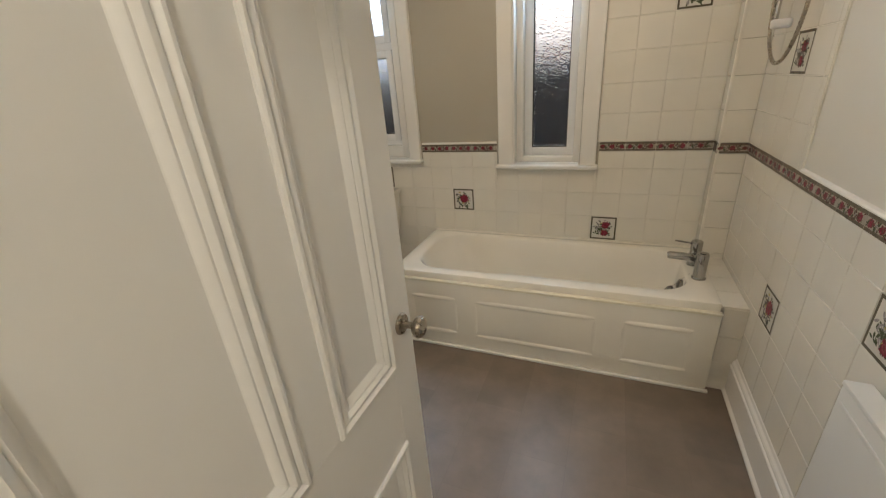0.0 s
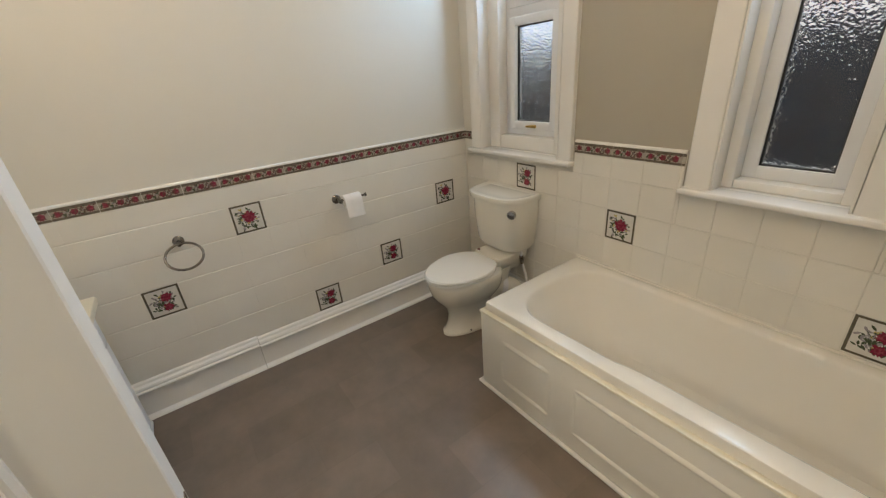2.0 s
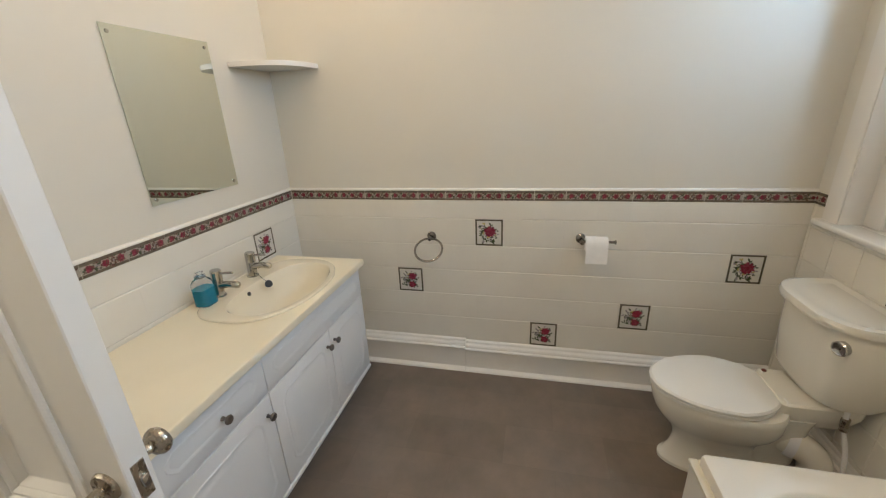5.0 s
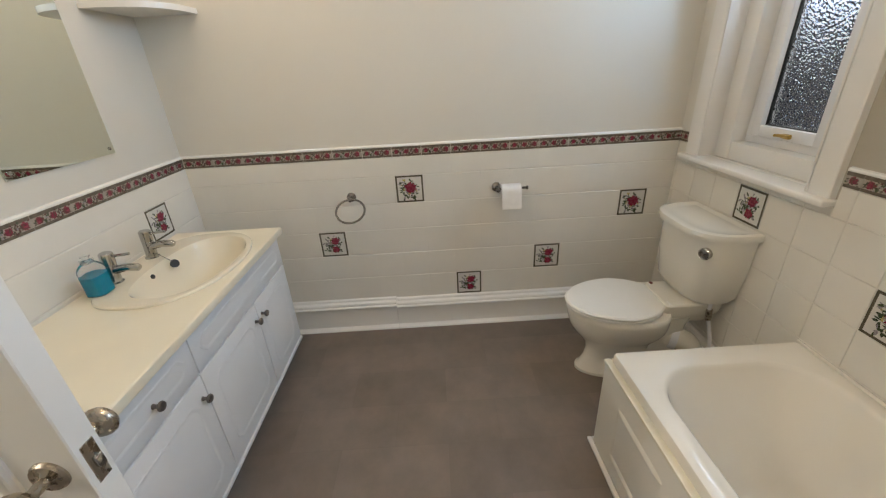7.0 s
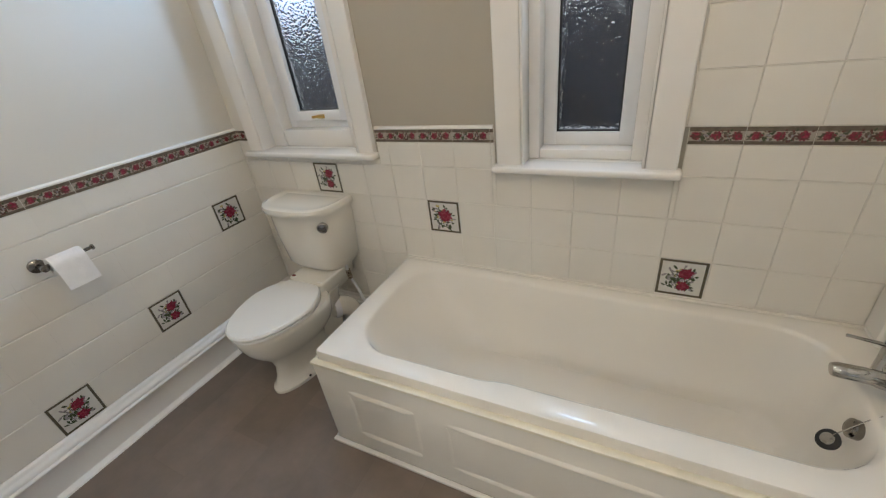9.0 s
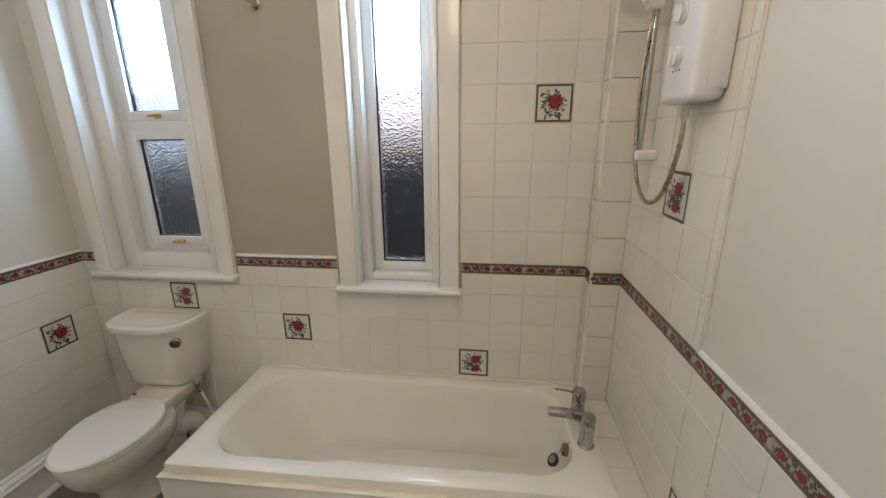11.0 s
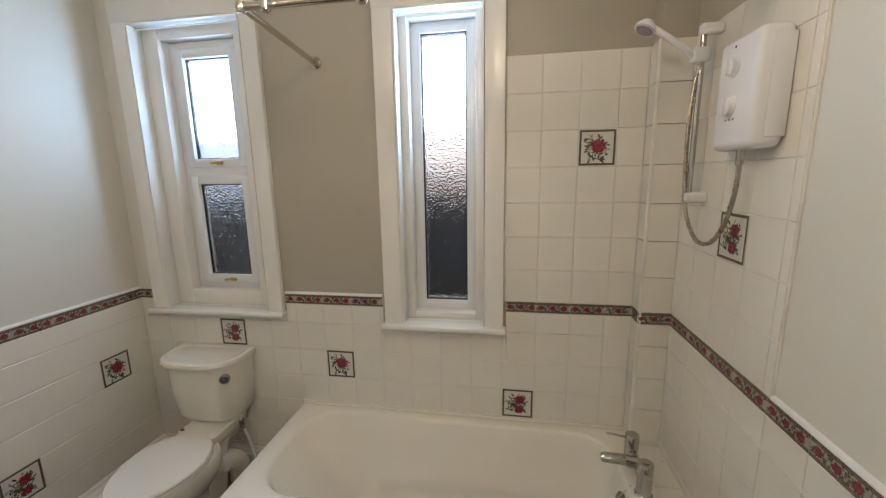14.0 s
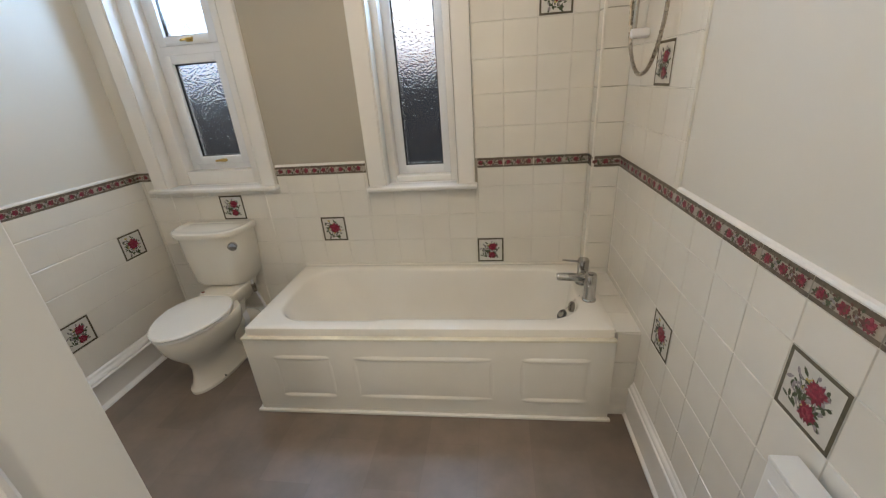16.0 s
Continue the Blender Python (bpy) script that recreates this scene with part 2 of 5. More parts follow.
def floor_material():
    """Brown-grey vinyl printed with slabs, each a little lighter or darker, with a soft sheen."""
    m = bpy.data.materials.new("brown_vinyl")
    m.use_nodes = True
    nd, ln = m.node_tree.nodes, m.node_tree.links
    p = nd["Principled BSDF"]
    geo = nd.new("ShaderNodeNewGeometry")
    brick = nd.new("ShaderNodeTexBrick")
    brick.offset = 0.5
    for k, v in (("Color1", (0.176, 0.138, 0.110, 1)), ("Color2", (0.204, 0.162, 0.132, 1)), ("Mortar", (0.17, 0.135, 0.110, 1)), ("Scale", 1.0), ("Mortar Size", 0.0012), ("Mortar Smooth", 0.6), ("Brick Width", 0.46), ("Row Height", 0.23)):
        brick.inputs[k].default_value = v
    rot = nd.new("ShaderNodeMapping")
    rot.inputs["Rotation"].default_value[2] = radians(90)
    ln.new(geo.outputs["Position"], rot.inputs["Vector"])
    ln.new(rot.outputs[0], brick.inputs["Vector"])
    cloud, grain = nd.new("ShaderNodeTexNoise"), nd.new("ShaderNodeTexNoise")
    cloud.inputs["Scale"].default_value, cloud.inputs["Detail"].default_value = 5, 7
    cloud.inputs["Roughness"].default_value = 0.6
    grain.inputs["Scale"].default_value, grain.inputs["Detail"].default_value = 130, 5
    ln.new(geo.outputs["Position"], cloud.inputs["Vector"])
    ln.new(geo.outputs["Position"], grain.inputs["Vector"])
    mr = nd.new("ShaderNodeMapRange")
    mr.inputs["From Min"].default_value, mr.inputs["From Max"].default_value = 0.25, 0.75
    mr.inputs["To Min"].default_value, mr.inputs["To Max"].default_value = 0.78, 1.2
    ln.new(cloud.outputs["Fac"], mr.inputs["Value"])
    hsv = nd.new("ShaderNodeHueSaturation")
    ln.new(brick.outputs["Color"], hsv.inputs["Color"])
    ln.new(mr.outputs[0], hsv.inputs["Value"])
    ln.new(hsv.outputs[0], p.inputs["Base Color"])
    rr = nd.new("ShaderNodeMapRange")
    rr.inputs["To Min"].default_value, rr.inputs["To Max"].default_value = 0.285, 0.40
    ln.new(cloud.outputs["Fac"], rr.inputs["Value"])
    ln.new(rr.outputs[0], p.inputs["Roughness"])
    b = nd.new("ShaderNodeBump")
    b.inputs["Strength"].default_value, b.inputs["Distance"].default_value = 0.12, 0.001
    ln.new(grain.outputs["Fac"], b.inputs["Height"])
    ln.new(b.outputs[0], p.inputs["Normal"])
    return m


def glass_material(name, pattern):
    """Clear glass; with a pattern it is pressed with small leafy bumps, as obscured panes are."""
    m = bpy.data.materials.new(name)
    m.use_nodes = True
    nd, ln = m.node_tree.nodes, m.node_tree.links
    p = nd["Principled BSDF"]
    p.inputs["Base Color"].default_value = (0.97, 0.98, 1.0, 1)
    p.inputs["Transmission Weight"].default_value, p.inputs["IOR"].default_value = 1.0, 1.45
    p.inputs["Roughness"].default_value = 0.13 if pattern else 0.0
    if pattern:
        geo, vor, noi = nd.new("ShaderNodeNewGeometry"), nd.new("ShaderNodeTexVoronoi"), nd.new("ShaderNodeTexNoise")
        vor.feature = "SMOOTH_F1"
        vor.inputs["Scale"].default_value, noi.inputs["Scale"].default_value = 95, 210
        ln.new(geo.outputs["Position"], vor.inputs["Vector"])
        ln.new(geo.outputs["Position"], noi.inputs["Vector"])
        add = nd.new("ShaderNodeMath")
        add.operation = "MULTIPLY_ADD"
        add.inputs[1].default_value = 0.35
        ln.new(noi.outputs["Fac"], add.inputs[0])
        ln.new(vor.outputs["Distance"], add.inputs[2])
        b = nd.new("ShaderNodeBump")
        b.inputs["Strength"].default_value, b.inputs["Distance"].default_value = 1.0, 0.0052
        ln.new(add.outputs[0], b.inputs["Height"])
        ln.new(b.outputs[0], p.inputs["Normal"])
    return m


M_FLOOR = floor_material()
M_OBSCURE = glass_material("obscured_glass", True)
M_CLEAR = glass_material("clear_plastic", False)
M_CLEAR.node_tree.nodes["Principled BSDF"].inputs["IOR"].default_value = 1.12
M_MIRROR = mat("mirror_silver", (0.72, 0.76, 0.70), 0.01, 1.0, var=0.0)
M_SOAP = mat("blue_liquid_soap", (0.0, 0.30, 0.42), 0.12, var=0.05, scale=20)
M_SOAP.node_tree.nodes["Principled BSDF"].inputs["Transmission Weight"].default_value = 0.35
M_OPAL = mat("opal_lamp_glass", (0.85, 0.82, 0.76), 0.3, var=0.0)
M_OPAL.node_tree.nodes["Principled BSDF"].inputs["Emission Color"].default_value = (1.0, 0.86, 0.68, 1)
M_OPAL.node_tree.nodes["Principled BSDF"].inputs["Emission Strength"].default_value = 3.0

# ---- the room ----
XW, XE, YS, YN, ZC = -2.063, 0.700, 0.071, 2.703, 2.69   # plaster planes
TILE = 0.008


def structure(name, bm, m, label="", smooth=0):
    ob = part(name, bm, m, None, label, smooth)
    return tagged(ob, kind="structure")


def wall_with_openings(name, label, a0, a1, y0, y1, z1, holes, paint):
    """A wall along x, from boxes that leave the holes (x0, x1, z0, z1) open."""
    bm = bmesh.new()
    xs = sorted({a0, a1, *(h[0] for h in holes), *(h[1] for h in holes)})
    for x0, x1 in zip(xs, xs[1:]):
        hole = [h for h in holes if h[0] <= x0 + 1e-6 and h[1] >= x1 - 1e-6]
        if hole:
            _, _, hz0, hz1 = hole[0]
            if hz0 > 0:
                box(x0, x1, y0, y1, 0, hz0, bm=bm)
            box(x0, x1, y0, y1, hz1, z1, bm=bm)
        else:
            box(x0, x1, y0, y1, 0, z1, bm=bm)
    bmesh.ops.remove_doubles(bm, verts=bm.verts, dist=1e-5)
    return structure(name, bm, paint, label)


# windows: centre, outer half width, opening half width, sash box half width, sill top, opening top, architrave top
WIN = [dict(cx=-1.570, out=0.397, ho=0.308, hs=0.216, sill=1.010, top=2.475, arch=2.610, gz=2.418, gb=1.090, split=True),
       dict(cx=-0.315, out=0.298, ho=0.203, hs=0.158, sill=0.978, top=2.435, arch=2.553, gz=2.418, gb=1.012, split=False)]
HOLES = [(w["cx"] - w["ho"], w["cx"] + w["ho"], w["sill"] - 0.028, w["top"]) for w in WIN]
DOOR = (-0.41, 0.40, 2.03)   # doorway: x from, x to, height

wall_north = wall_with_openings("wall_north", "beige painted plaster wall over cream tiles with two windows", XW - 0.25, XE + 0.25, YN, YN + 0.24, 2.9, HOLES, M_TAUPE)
wall_south = wall_with_openings("wall_south", "off-white painted plaster wall with a doorway", XW - 0.25, XE + 0.25, YS - 0.14, YS, 2.9, [(DOOR[0], DOOR[1], 0.0, DOOR[2])], M_PAINT)
wall_west = structure("wall_west", box(XW - 0.25, XW, YS, YN, 0, 2.9), M_PAINT, "off-white painted plaster above cream tiles")
wall_east = structure("wall_east", box(XE, XE + 0.25, YS, YN, 0, 2.9), M_PAINT, "off-white painted plaster above cream tiles")
floor = structure("floor", box(XW - 0.25, XE + 0.25, -1.6, YN + 0.24, -0.12, 0), M_FLOOR, "brown-grey vinyl floor with a soft sheen")
ceiling = structure("ceiling", box(XW - 0.25, XE + 0.25, -1.6, YN + 0.24, ZC, ZC + 0.12), M_CEIL, "white painted ceiling")
# the unseen landing behind the door: added walls
structure("landing_wall_west", box(-1.0, -0.9, -1.6, YS - 0.14, 0, 2.69), M_PAINT, "plain off-white landing wall, added out of view")
structure("landing_wall_east", box(0.85, 0.95, -1.6, YS - 0.14, 0, 2.69), M_PAINT, "plain off-white landing wall, added out of view")
structure("landing_wall_south", box(-1.0, 0.95, -1.7, -1.6, 0, 2.69), M_PAINT, "plain off-white landing wall, added out of view")
# boxed-in pipes in the corner and the tiled ledge at the end of the bath
BX, BY = 0.563, 2.601
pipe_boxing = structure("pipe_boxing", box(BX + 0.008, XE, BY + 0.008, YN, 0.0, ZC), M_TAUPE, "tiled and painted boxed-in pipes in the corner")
bath_ledge = structure("bath_ledge", box(0.592, XE, 2.055, BY + 0.008, 0, 0.462), M_GROUT, "cream tiled ledge between bath and wall")

# ceiling lights
for sx, sy, watts, glow in SPOTS:
    lamp = thing("ceiling_light", (sx, sy, ZC), "small white ceiling light with a glowing opal bulb", "light", "ceiling lights")
    part("rose", lathe((sx, sy, ZC), [(0.045, 0), (0.045, -0.012), (0.012, -0.020), (0.010, -0.060)]), M_WHITEP, lamp)
    part("bulb", lathe((sx, sy, ZC), [(0.012, -0.060), (0.018, -0.066), (0.018, -0.085), (0.008, -0.094)]), M_OPAL, lamp, "glowing opal bulb")

# body for the lamp added to brighten the door, out of view
lamp = thing("landing_light", (0.35, -0.85, ZC), "unseen round opal ceiling light added over the landing to light the door", "light")
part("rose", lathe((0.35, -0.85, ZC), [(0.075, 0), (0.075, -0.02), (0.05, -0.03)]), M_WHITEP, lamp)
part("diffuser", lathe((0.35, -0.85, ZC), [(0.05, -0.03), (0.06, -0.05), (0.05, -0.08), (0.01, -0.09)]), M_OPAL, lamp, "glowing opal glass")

# skirting boards
SKIRT = [(0, 0), (0.026, 0), (0.026, 0.148), (0.033, 0.152), (0.035, 0.158), (0.033, 0.164), (0.027, 0.167), (0.027, 0.174), (0.024, 0.182), (0.016, 0.190), (0.013, 0.200), (0.008, 0.205), (0, 0.206)]


def baseboard(a, b, out_dir, label, deep=1.0, bead_out=0.012):
    bm = sweep([(u * deep, v) for u, v in SKIRT], a, b, out_dir)
    ob = structure("baseboard", bm, M_GLOSS, label)
    f = 0.026 * deep
    z = -a[2]
    seal = sweep([(f, z), (f + bead_out, z), (f + bead_out * 0.85, z + 0.008), (f, z + 0.016)], a, b, out_dir)
    part("sealant", seal, M_GLOSS, ob, "bead of white sealant along the floor")
    return ob


baseboard((XW, YS, -0.004), (XW, 1.105, -0.004), (1, 0, 0), "deep moulded white skirting board", 1.5, 0.030)
baseboard((XW, 1.107, -0.014), (XW, YN, -0.014), (1, 0, 0), "deep moulded white skirting board", 1.5, 0.030)
baseboard((XE, YS, 0.0), (XE, 2.053, 0.0), (-1, 0, 0), "deep moulded white skirting board", 0.85)
baseboard((XW + 0.03, YN, -0.03), (-1.16, YN, -0.03), (0, -1, 0), "moulded white skirting behind the toilet")

# ---- windows ----


def window(index, w):
    cx, z0, z1 = w["cx"], w["sill"], w["top"]
    yf = 2.832
    ob = structure("window_%d" % index, box(cx - w["ho"], cx + w["ho"], 2.905, 2.93, z0 - 0.02, w["gb"] + 0.01), M_GLOSS,
                   "tall narrow white window with obscured glass" if not w["split"] else "white two-light window with obscured glass and brass catches")
    # architrave
    aw = w["out"] - w["ho"]
    prof = [(0.0, 0.0), (0.021, 0.002), (0.024, 0.006), (0.024, aw - 0.012), (0.020, aw - 0.004), (0.012, aw), (0.0, aw)]
    for s in (-1, 1):
        xo = cx + s * w["out"]
        part("architrave", loft([[(xo - s * v, YN - u, z) for u, v in prof] for z in (z0, z1)]), M_GLOSS, ob)
    part("architrave", box(cx - w["out"], cx + w["out"], YN - 0.0245, YN, z1, w["arch"], 0.004), M_GLOSS, ob)
    # sill board with a round nose
    sx = w["out"] + 0.012
    part("window_sill", box(cx - sx, cx + sx, YN - 0.055, YN + 0.05, z0 - 0.026, z0, 0.009, 3), M_GLOSS, ob)
    part("window_sill", box(cx - w["ho"], cx + w["ho"], YN + 0.049, 2.90, z0 - 0.024, z0 - 0.001, 0.002), M_GLOSS, ob)
    # stepped lining
    for s in (-1, 1):
        xr = cx + s * w["ho"]
        part("reveal_board", box(min(xr, xr - s * 0.008), max(xr, xr - s * 0.008), YN - 0.020, 2.766, z0, z1 - 0.009, 0.001), M_GLOSS, ob)
        xa, xb = cx + s * w["ho"], cx + s * w["hs"]
        part("lining", box(min(xa, xb), max(xa, xb), 2.765, 2.90, z0, z1, 0.004), M_GLOSS, ob)
    part("reveal_board", box(cx - w["ho"], cx + w["ho"], YN - 0.020, 2.766, z1 - 0.008, z1, 0.001), M_GLOSS, ob)
    part("lining", box(cx - w["hs"], cx + w["hs"], 2.772, 2.90, z0, w["gb"], 0.004), M_GLOSS, ob)
    part("lining", box(cx - w["hs"], cx + w["hs"], 2.772, 2.90, w["gz"], z1, 0.004), M_GLOSS, ob)
    # frame bars, sashes and panes
    fw = 0.048
    x0, x1, b, t = cx - w["hs"], cx + w["hs"], w["gb"], w["gz"]

    def ring(name, X0, X1, Z0, Z1, y0, y1, wid, mt=M_UPVC):
        bm = bmesh.new()
        box(X0, X0 + wid, y0, y1, Z0, Z1, 0.003, bm=bm)
        box(X1 - wid, X1, y0, y1, Z0, Z1, 0.003, bm=bm)
        box(X0 + wid - 0.002, X1 - wid + 0.002, y0 + 0.001, y1, Z0, Z0 + wid, 0.003, bm=bm)
        box(X0 + wid - 0.002, X1 - wid + 0.002, y0 + 0.001, y1, Z1 - wid, Z1, 0.003, bm=bm)
        return part(name, bm, mt, ob)

    def pane(X0, X1, Z0, Z1):
        ring("gasket", X0, X1, Z0, Z1, yf + 0.010, yf + 0.03, 0.009, M_BLACK)
        p = part("pane", box(X0 + 0.004, X1 - 0.004, yf + 0.018, yf + 0.024, Z0 + 0.004, Z1 - 0.004), M_OBSCURE, ob, "obscured glass with a pressed leafy pattern", smooth=0)
        p.visible_shadow = False

    if w["split"]:
        mid = 1.757
        ring("window_frame", x0, x1, b, t, yf, 2.90, fw - 0.004)
        part("transom", box(x0 + 0.03, x1 - 0.03, yf - 0.004, 2.90, mid - 0.03, mid + 0.022, 0.004), M_UPVC, ob)
        for zb, zt, nm in ((b + fw - 0.014, mid - 0.028, "lower"), (mid + 0.018, t - fw + 0.012, "upper")):
            ring("sash", x0 + fw - 0.012, x1 - fw + 0.012, zb, zt, yf - 0.012, 2.88, 0.046)
            pane(x0 + fw + 0.034 - 0.004, x1 - fw - 0.034 + 0.004, zb + 0.042, zt - 0.042)
            hx, hz = cx + 0.02, zb + 0.02
            h = part("handle", box(hx - 0.018, hx + 0.018, yf - 0.026, yf - 0.011, hz - 0.008, hz + 0.010, 0.003), M_BRASS, ob, "polished brass catch")
            part("lever", tube([(hx - 0.042, yf - 0.034, hz + 0.001), (hx, yf - 0.032, hz + 0.004), (hx + 0.04, yf - 0.045, hz + 0.006)], [0.006, 0.007, 0.005], 8), M_BRASS, h)
    else:
        ring("window_frame", x0, x1, b, t, yf, 2.90, fw)
        pane(x0 + fw - 0.003, x1 - fw + 0.003, b + fw - 0.003, t - fw + 0.003)
    # curtain wire
    zc = z1 - 0.022
    half = w["ho"] - 0.012
    part("curtain_wire", tube([(cx - half, YN + 0.02, zc), (cx + half, YN + 0.02, zc)], 0.0035, 8), M_GLOSS, ob, "thin white curtain wire")
    return ob


for i, w in enumerate(WIN):
    window(i + 1, w)

# outside: one ground sheet and a hedge close to the windows, both tinted dusk-dark
ground = structure("ground", box(-60, 60, YN + 0.24, 120, -0.5, -0.3), M_HEDGE, "ground outside, tinted dusk-dark blue")


def sky_material():
    """A bright overcast sky that warms to peach low over the horizon."""
    m = bpy.data.materials.new("bright_overcast")
    m.use_nodes = True
    nd, ln = m.node_tree.nodes, m.node_tree.links
    p = nd["Principled BSDF"]
    p.inputs["Base Color"].default_value = (0, 0, 0, 1)
    geo, sep, ramp = nd.new("ShaderNodeNewGeometry"), nd.new("ShaderNodeSeparateXYZ"), nd.new("ShaderNodeValToRGB")
    div = nd.new("ShaderNodeMath")
    div.operation, div.inputs[1].default_value = "DIVIDE", 60.0
    ramp.color_ramp.elements[0].position, ramp.color_ramp.elements[1].position = 0.06, 0.28
    side, low, mix = nd.new("ShaderNodeMapRange"), nd.new("ShaderNodeMix"), nd.new("ShaderNodeMix")
    side.inputs["From Min"].default_value, side.inputs["From Max"].default_value = -36.0, -12.0
    low.data_type = mix.data_type = "RGBA"
    low.inputs[6].default_value, low.inputs[7].default_value = (0.15, 0.27, 0.60, 1), (0.42, 0.30, 0.24, 1)
    mix.inputs[7].default_value = (0.72, 0.86, 1.0, 1)
    ln.new(sep.outputs["X"], side.inputs["Value"])
    ln.new(side.outputs[0], low.inputs[0])
    ln.new(low.outputs[2], mix.inputs[6])
    ln.new(ramp.outputs["Color"], mix.inputs[0])
    ln.new(geo.outputs["Position"], sep.inputs[0])
    ln.new(sep.outputs["Z"], div.inputs[0])
    ln.new(div.outputs[0], ramp.inputs["Fac"])
    ln.new(mix.outputs[2], p.inputs["Emission Color"])
    p.inputs["Emission Strength"].default_value = 7.0
    return m


M_SKY = sky_material()
structure("backdrop", box(-170, 60, 54.0, 54.2, -0.4, 90), M_SKY, "bright overcast sky in the distance")


def hedge():
    rng = random.Random(5)
    bm = box(-3.6, 1.8, 3.72, 4.3, -0.3, 1.62)
    for _ in range(2600):
        x, z = rng.uniform(-3.6, 1.8), 1.66 + 0.06 * math.sin(3.1 * rng.random()) + rng.gauss(0, 0.06)
        y = rng.uniform(3.66, 4.0)
        c = Vector((x, y, z))
        a = Vector((rng.gauss(0, 1), rng.gauss(0, 1), rng.gauss(0, 1))).normalized() * rng.uniform(0.02, 0.045)
        b = a.orthogonal().normalized() * rng.uniform(0.008, 0.016)
        bm.faces.new([bm.verts.new(c + d) for d in (-a, b, a, -b)])
    return bm


tagged(part("hedge", hedge(), M_HEDGE, None, "clipped hedge outside the windows, tinted dusk-dark blue", 0), category="hedge", kind="stuff")

# ---- bath ----
bath = thing("bath", (-0.28, 2.35, 0), "cream acrylic bath with a moulded white side panel", "bath")
BX0, BX1, BY0, BY1, BZ = -1.102, 0.587, 2.008, 2.692, 0.487


def dense(ring, n=8, per=26):
    """Adds points along the four straight sides of a rounded rectangle."""
    out = []
    for q in range(4):
        arc = ring[q * (n + 1):(q + 1) * (n + 1)]
        out += arc
        p, r = Vector(arc[-1]), Vector(ring[((q + 1) * (n + 1)) % len(ring)])
        out += [tuple(p.lerp(r, k / per)) for k in range(1, per)]
    return out


def waisted(ring, amount, cy):
    """Draws the long sides in a little towards the tap end, past a soft step."""
    out = []
    for x, y, z in ring:
        t = min(max((x + 0.50) / 0.09, 0), 1)
        s = t * t * (3 - 2 * t) * amount
        s *= min(1, abs(y - cy) / 0.2)
        out.append((x, y + (0.017 * s if y < cy else -0.013 * s), z))
    return out


def bath_shell():
    cx, cy, hx, hy = (BX0 + BX1) / 2, (BY0 + BY1) / 2, (BX1 - BX0) / 2, (BY1 - BY0) / 2
    ix, iy = (-1.008 + 0.478) / 2, (2.078 + 2.640) / 2
    jx, jy = (0.478 + 1.008) / 2, (2.640 - 2.078) / 2
    r = [dense(rrect(cx, cy, hx, hy, 0.012, 0.444)), dense(rrect(cx, cy, hx, hy, 0.012, BZ - 0.010)), dense(rrect(cx, cy, hx - 0.003, hy - 0.003, 0.012, BZ - 0.003)),
         dense(rrect(cx, cy, hx - 0.010, hy - 0.010, 0.012, BZ))]
    for dx, kx, ky, rad, z, wst in ((0, 0.008, 0.008, 0.175, 0.0, 1), (0, 0.0, 0.0, 0.17, -0.004, 1), (0, -0.007, -0.007, 0.165, -0.016, 1), (0.02, -0.035, -0.022, 0.155, -0.10, 0.8),
                                    (0.055, -0.09, -0.04, 0.15, -0.22, 0.4), (0.075, -0.135, -0.06, 0.14, -0.32, 0), (0.08, -0.175, -0.09, 0.12, -0.355, 0), (0.085, -0.24, -0.14, 0.08, -0.365, 0)):
        r.append(waisted(dense(rrect(ix + dx, iy, jx + kx, jy + ky, rad, BZ + z)), wst, iy))
    return loft(r, cap_first=False)


shell = part("shell", bath_shell(), M_BATH, bath)
part("waste", lathe((0.33, 2.352, 0.1225), [(0.034, 0), (0.034, 0.003), (0.028, 0.006), (0.014, 0.003)]), M_CHROME, bath, "chrome waste ring")
ovf = part("overflow", lathe((0.452, 2.300, 0.428), [(0.027, -0.014), (0.027, 0.003), (0.020, 0.008), (0.006, 0.009)], (-1, 0, 0.25)), M_TARNISH, bath, "round chrome overflow")


panel = part("side_panel", box(-1.114, 0.590, 1.990, 2.008, 0.012, 0.433, 0.003), M_PANEL, bath, "moulded cream side panel")
for x0, x1 in ((-0.98, -0.70), (-0.585, 0.065), (0.195, 0.495)):
    for zc, lift in ((0.102, 0.0075), (0.332, 0.009)):
        rings = []
        for k in range(13):
            f = k / 12
            fade = min(1, math.sin(math.pi * f) * 2.2) ** 0.7 if 0 < k < 12 else 0.02
            rings.append([(x0 + (x1 - x0) * f, 1.9905 - lift * fade * u, zc + v * (0.55 + 0.45 * fade)) for u, v in ((-0.1, -0.017), (0.35, -0.012), (0.9, -0.005), (1.0, 0.001), (0.8, 0.006), (0.3, 0.012), (-0.1, 0.017))])
        part("raised_rib", loft(rings), M_PANEL, panel, smooth=60)
    for xe in (x0 + 0.004, x1 - 0.004):
        part("raised_rib", loft([[(xe + dx * f, 1.9903 - 0.0016 * u * f, z) for u, dx in ((-0.2, -0.014), (0.6, -0.008), (1, 0), (0.6, 0.008), (-0.2, 0.014))] for z, f in ((0.115, 0.3), (0.15, 1), (0.285, 1), (0.318, 0.3))]), M_PANEL, panel, smooth=60)
part("end_panel", box(-1.112, -1.096, 2.009, 2.69, 0.012, 0.433, 0.003), M_PANEL, bath)
part("top_trim", box(-1.117, 0.592, 1.984, 2.010, 0.434, 0.447, 0.004), M_STRIP, bath, "cream trim along the top of the panel")
part("top_trim", box(-1.117, -1.095, 2.0105, 2.69, 0.434, 0.447, 0.004), M_STRIP, bath)
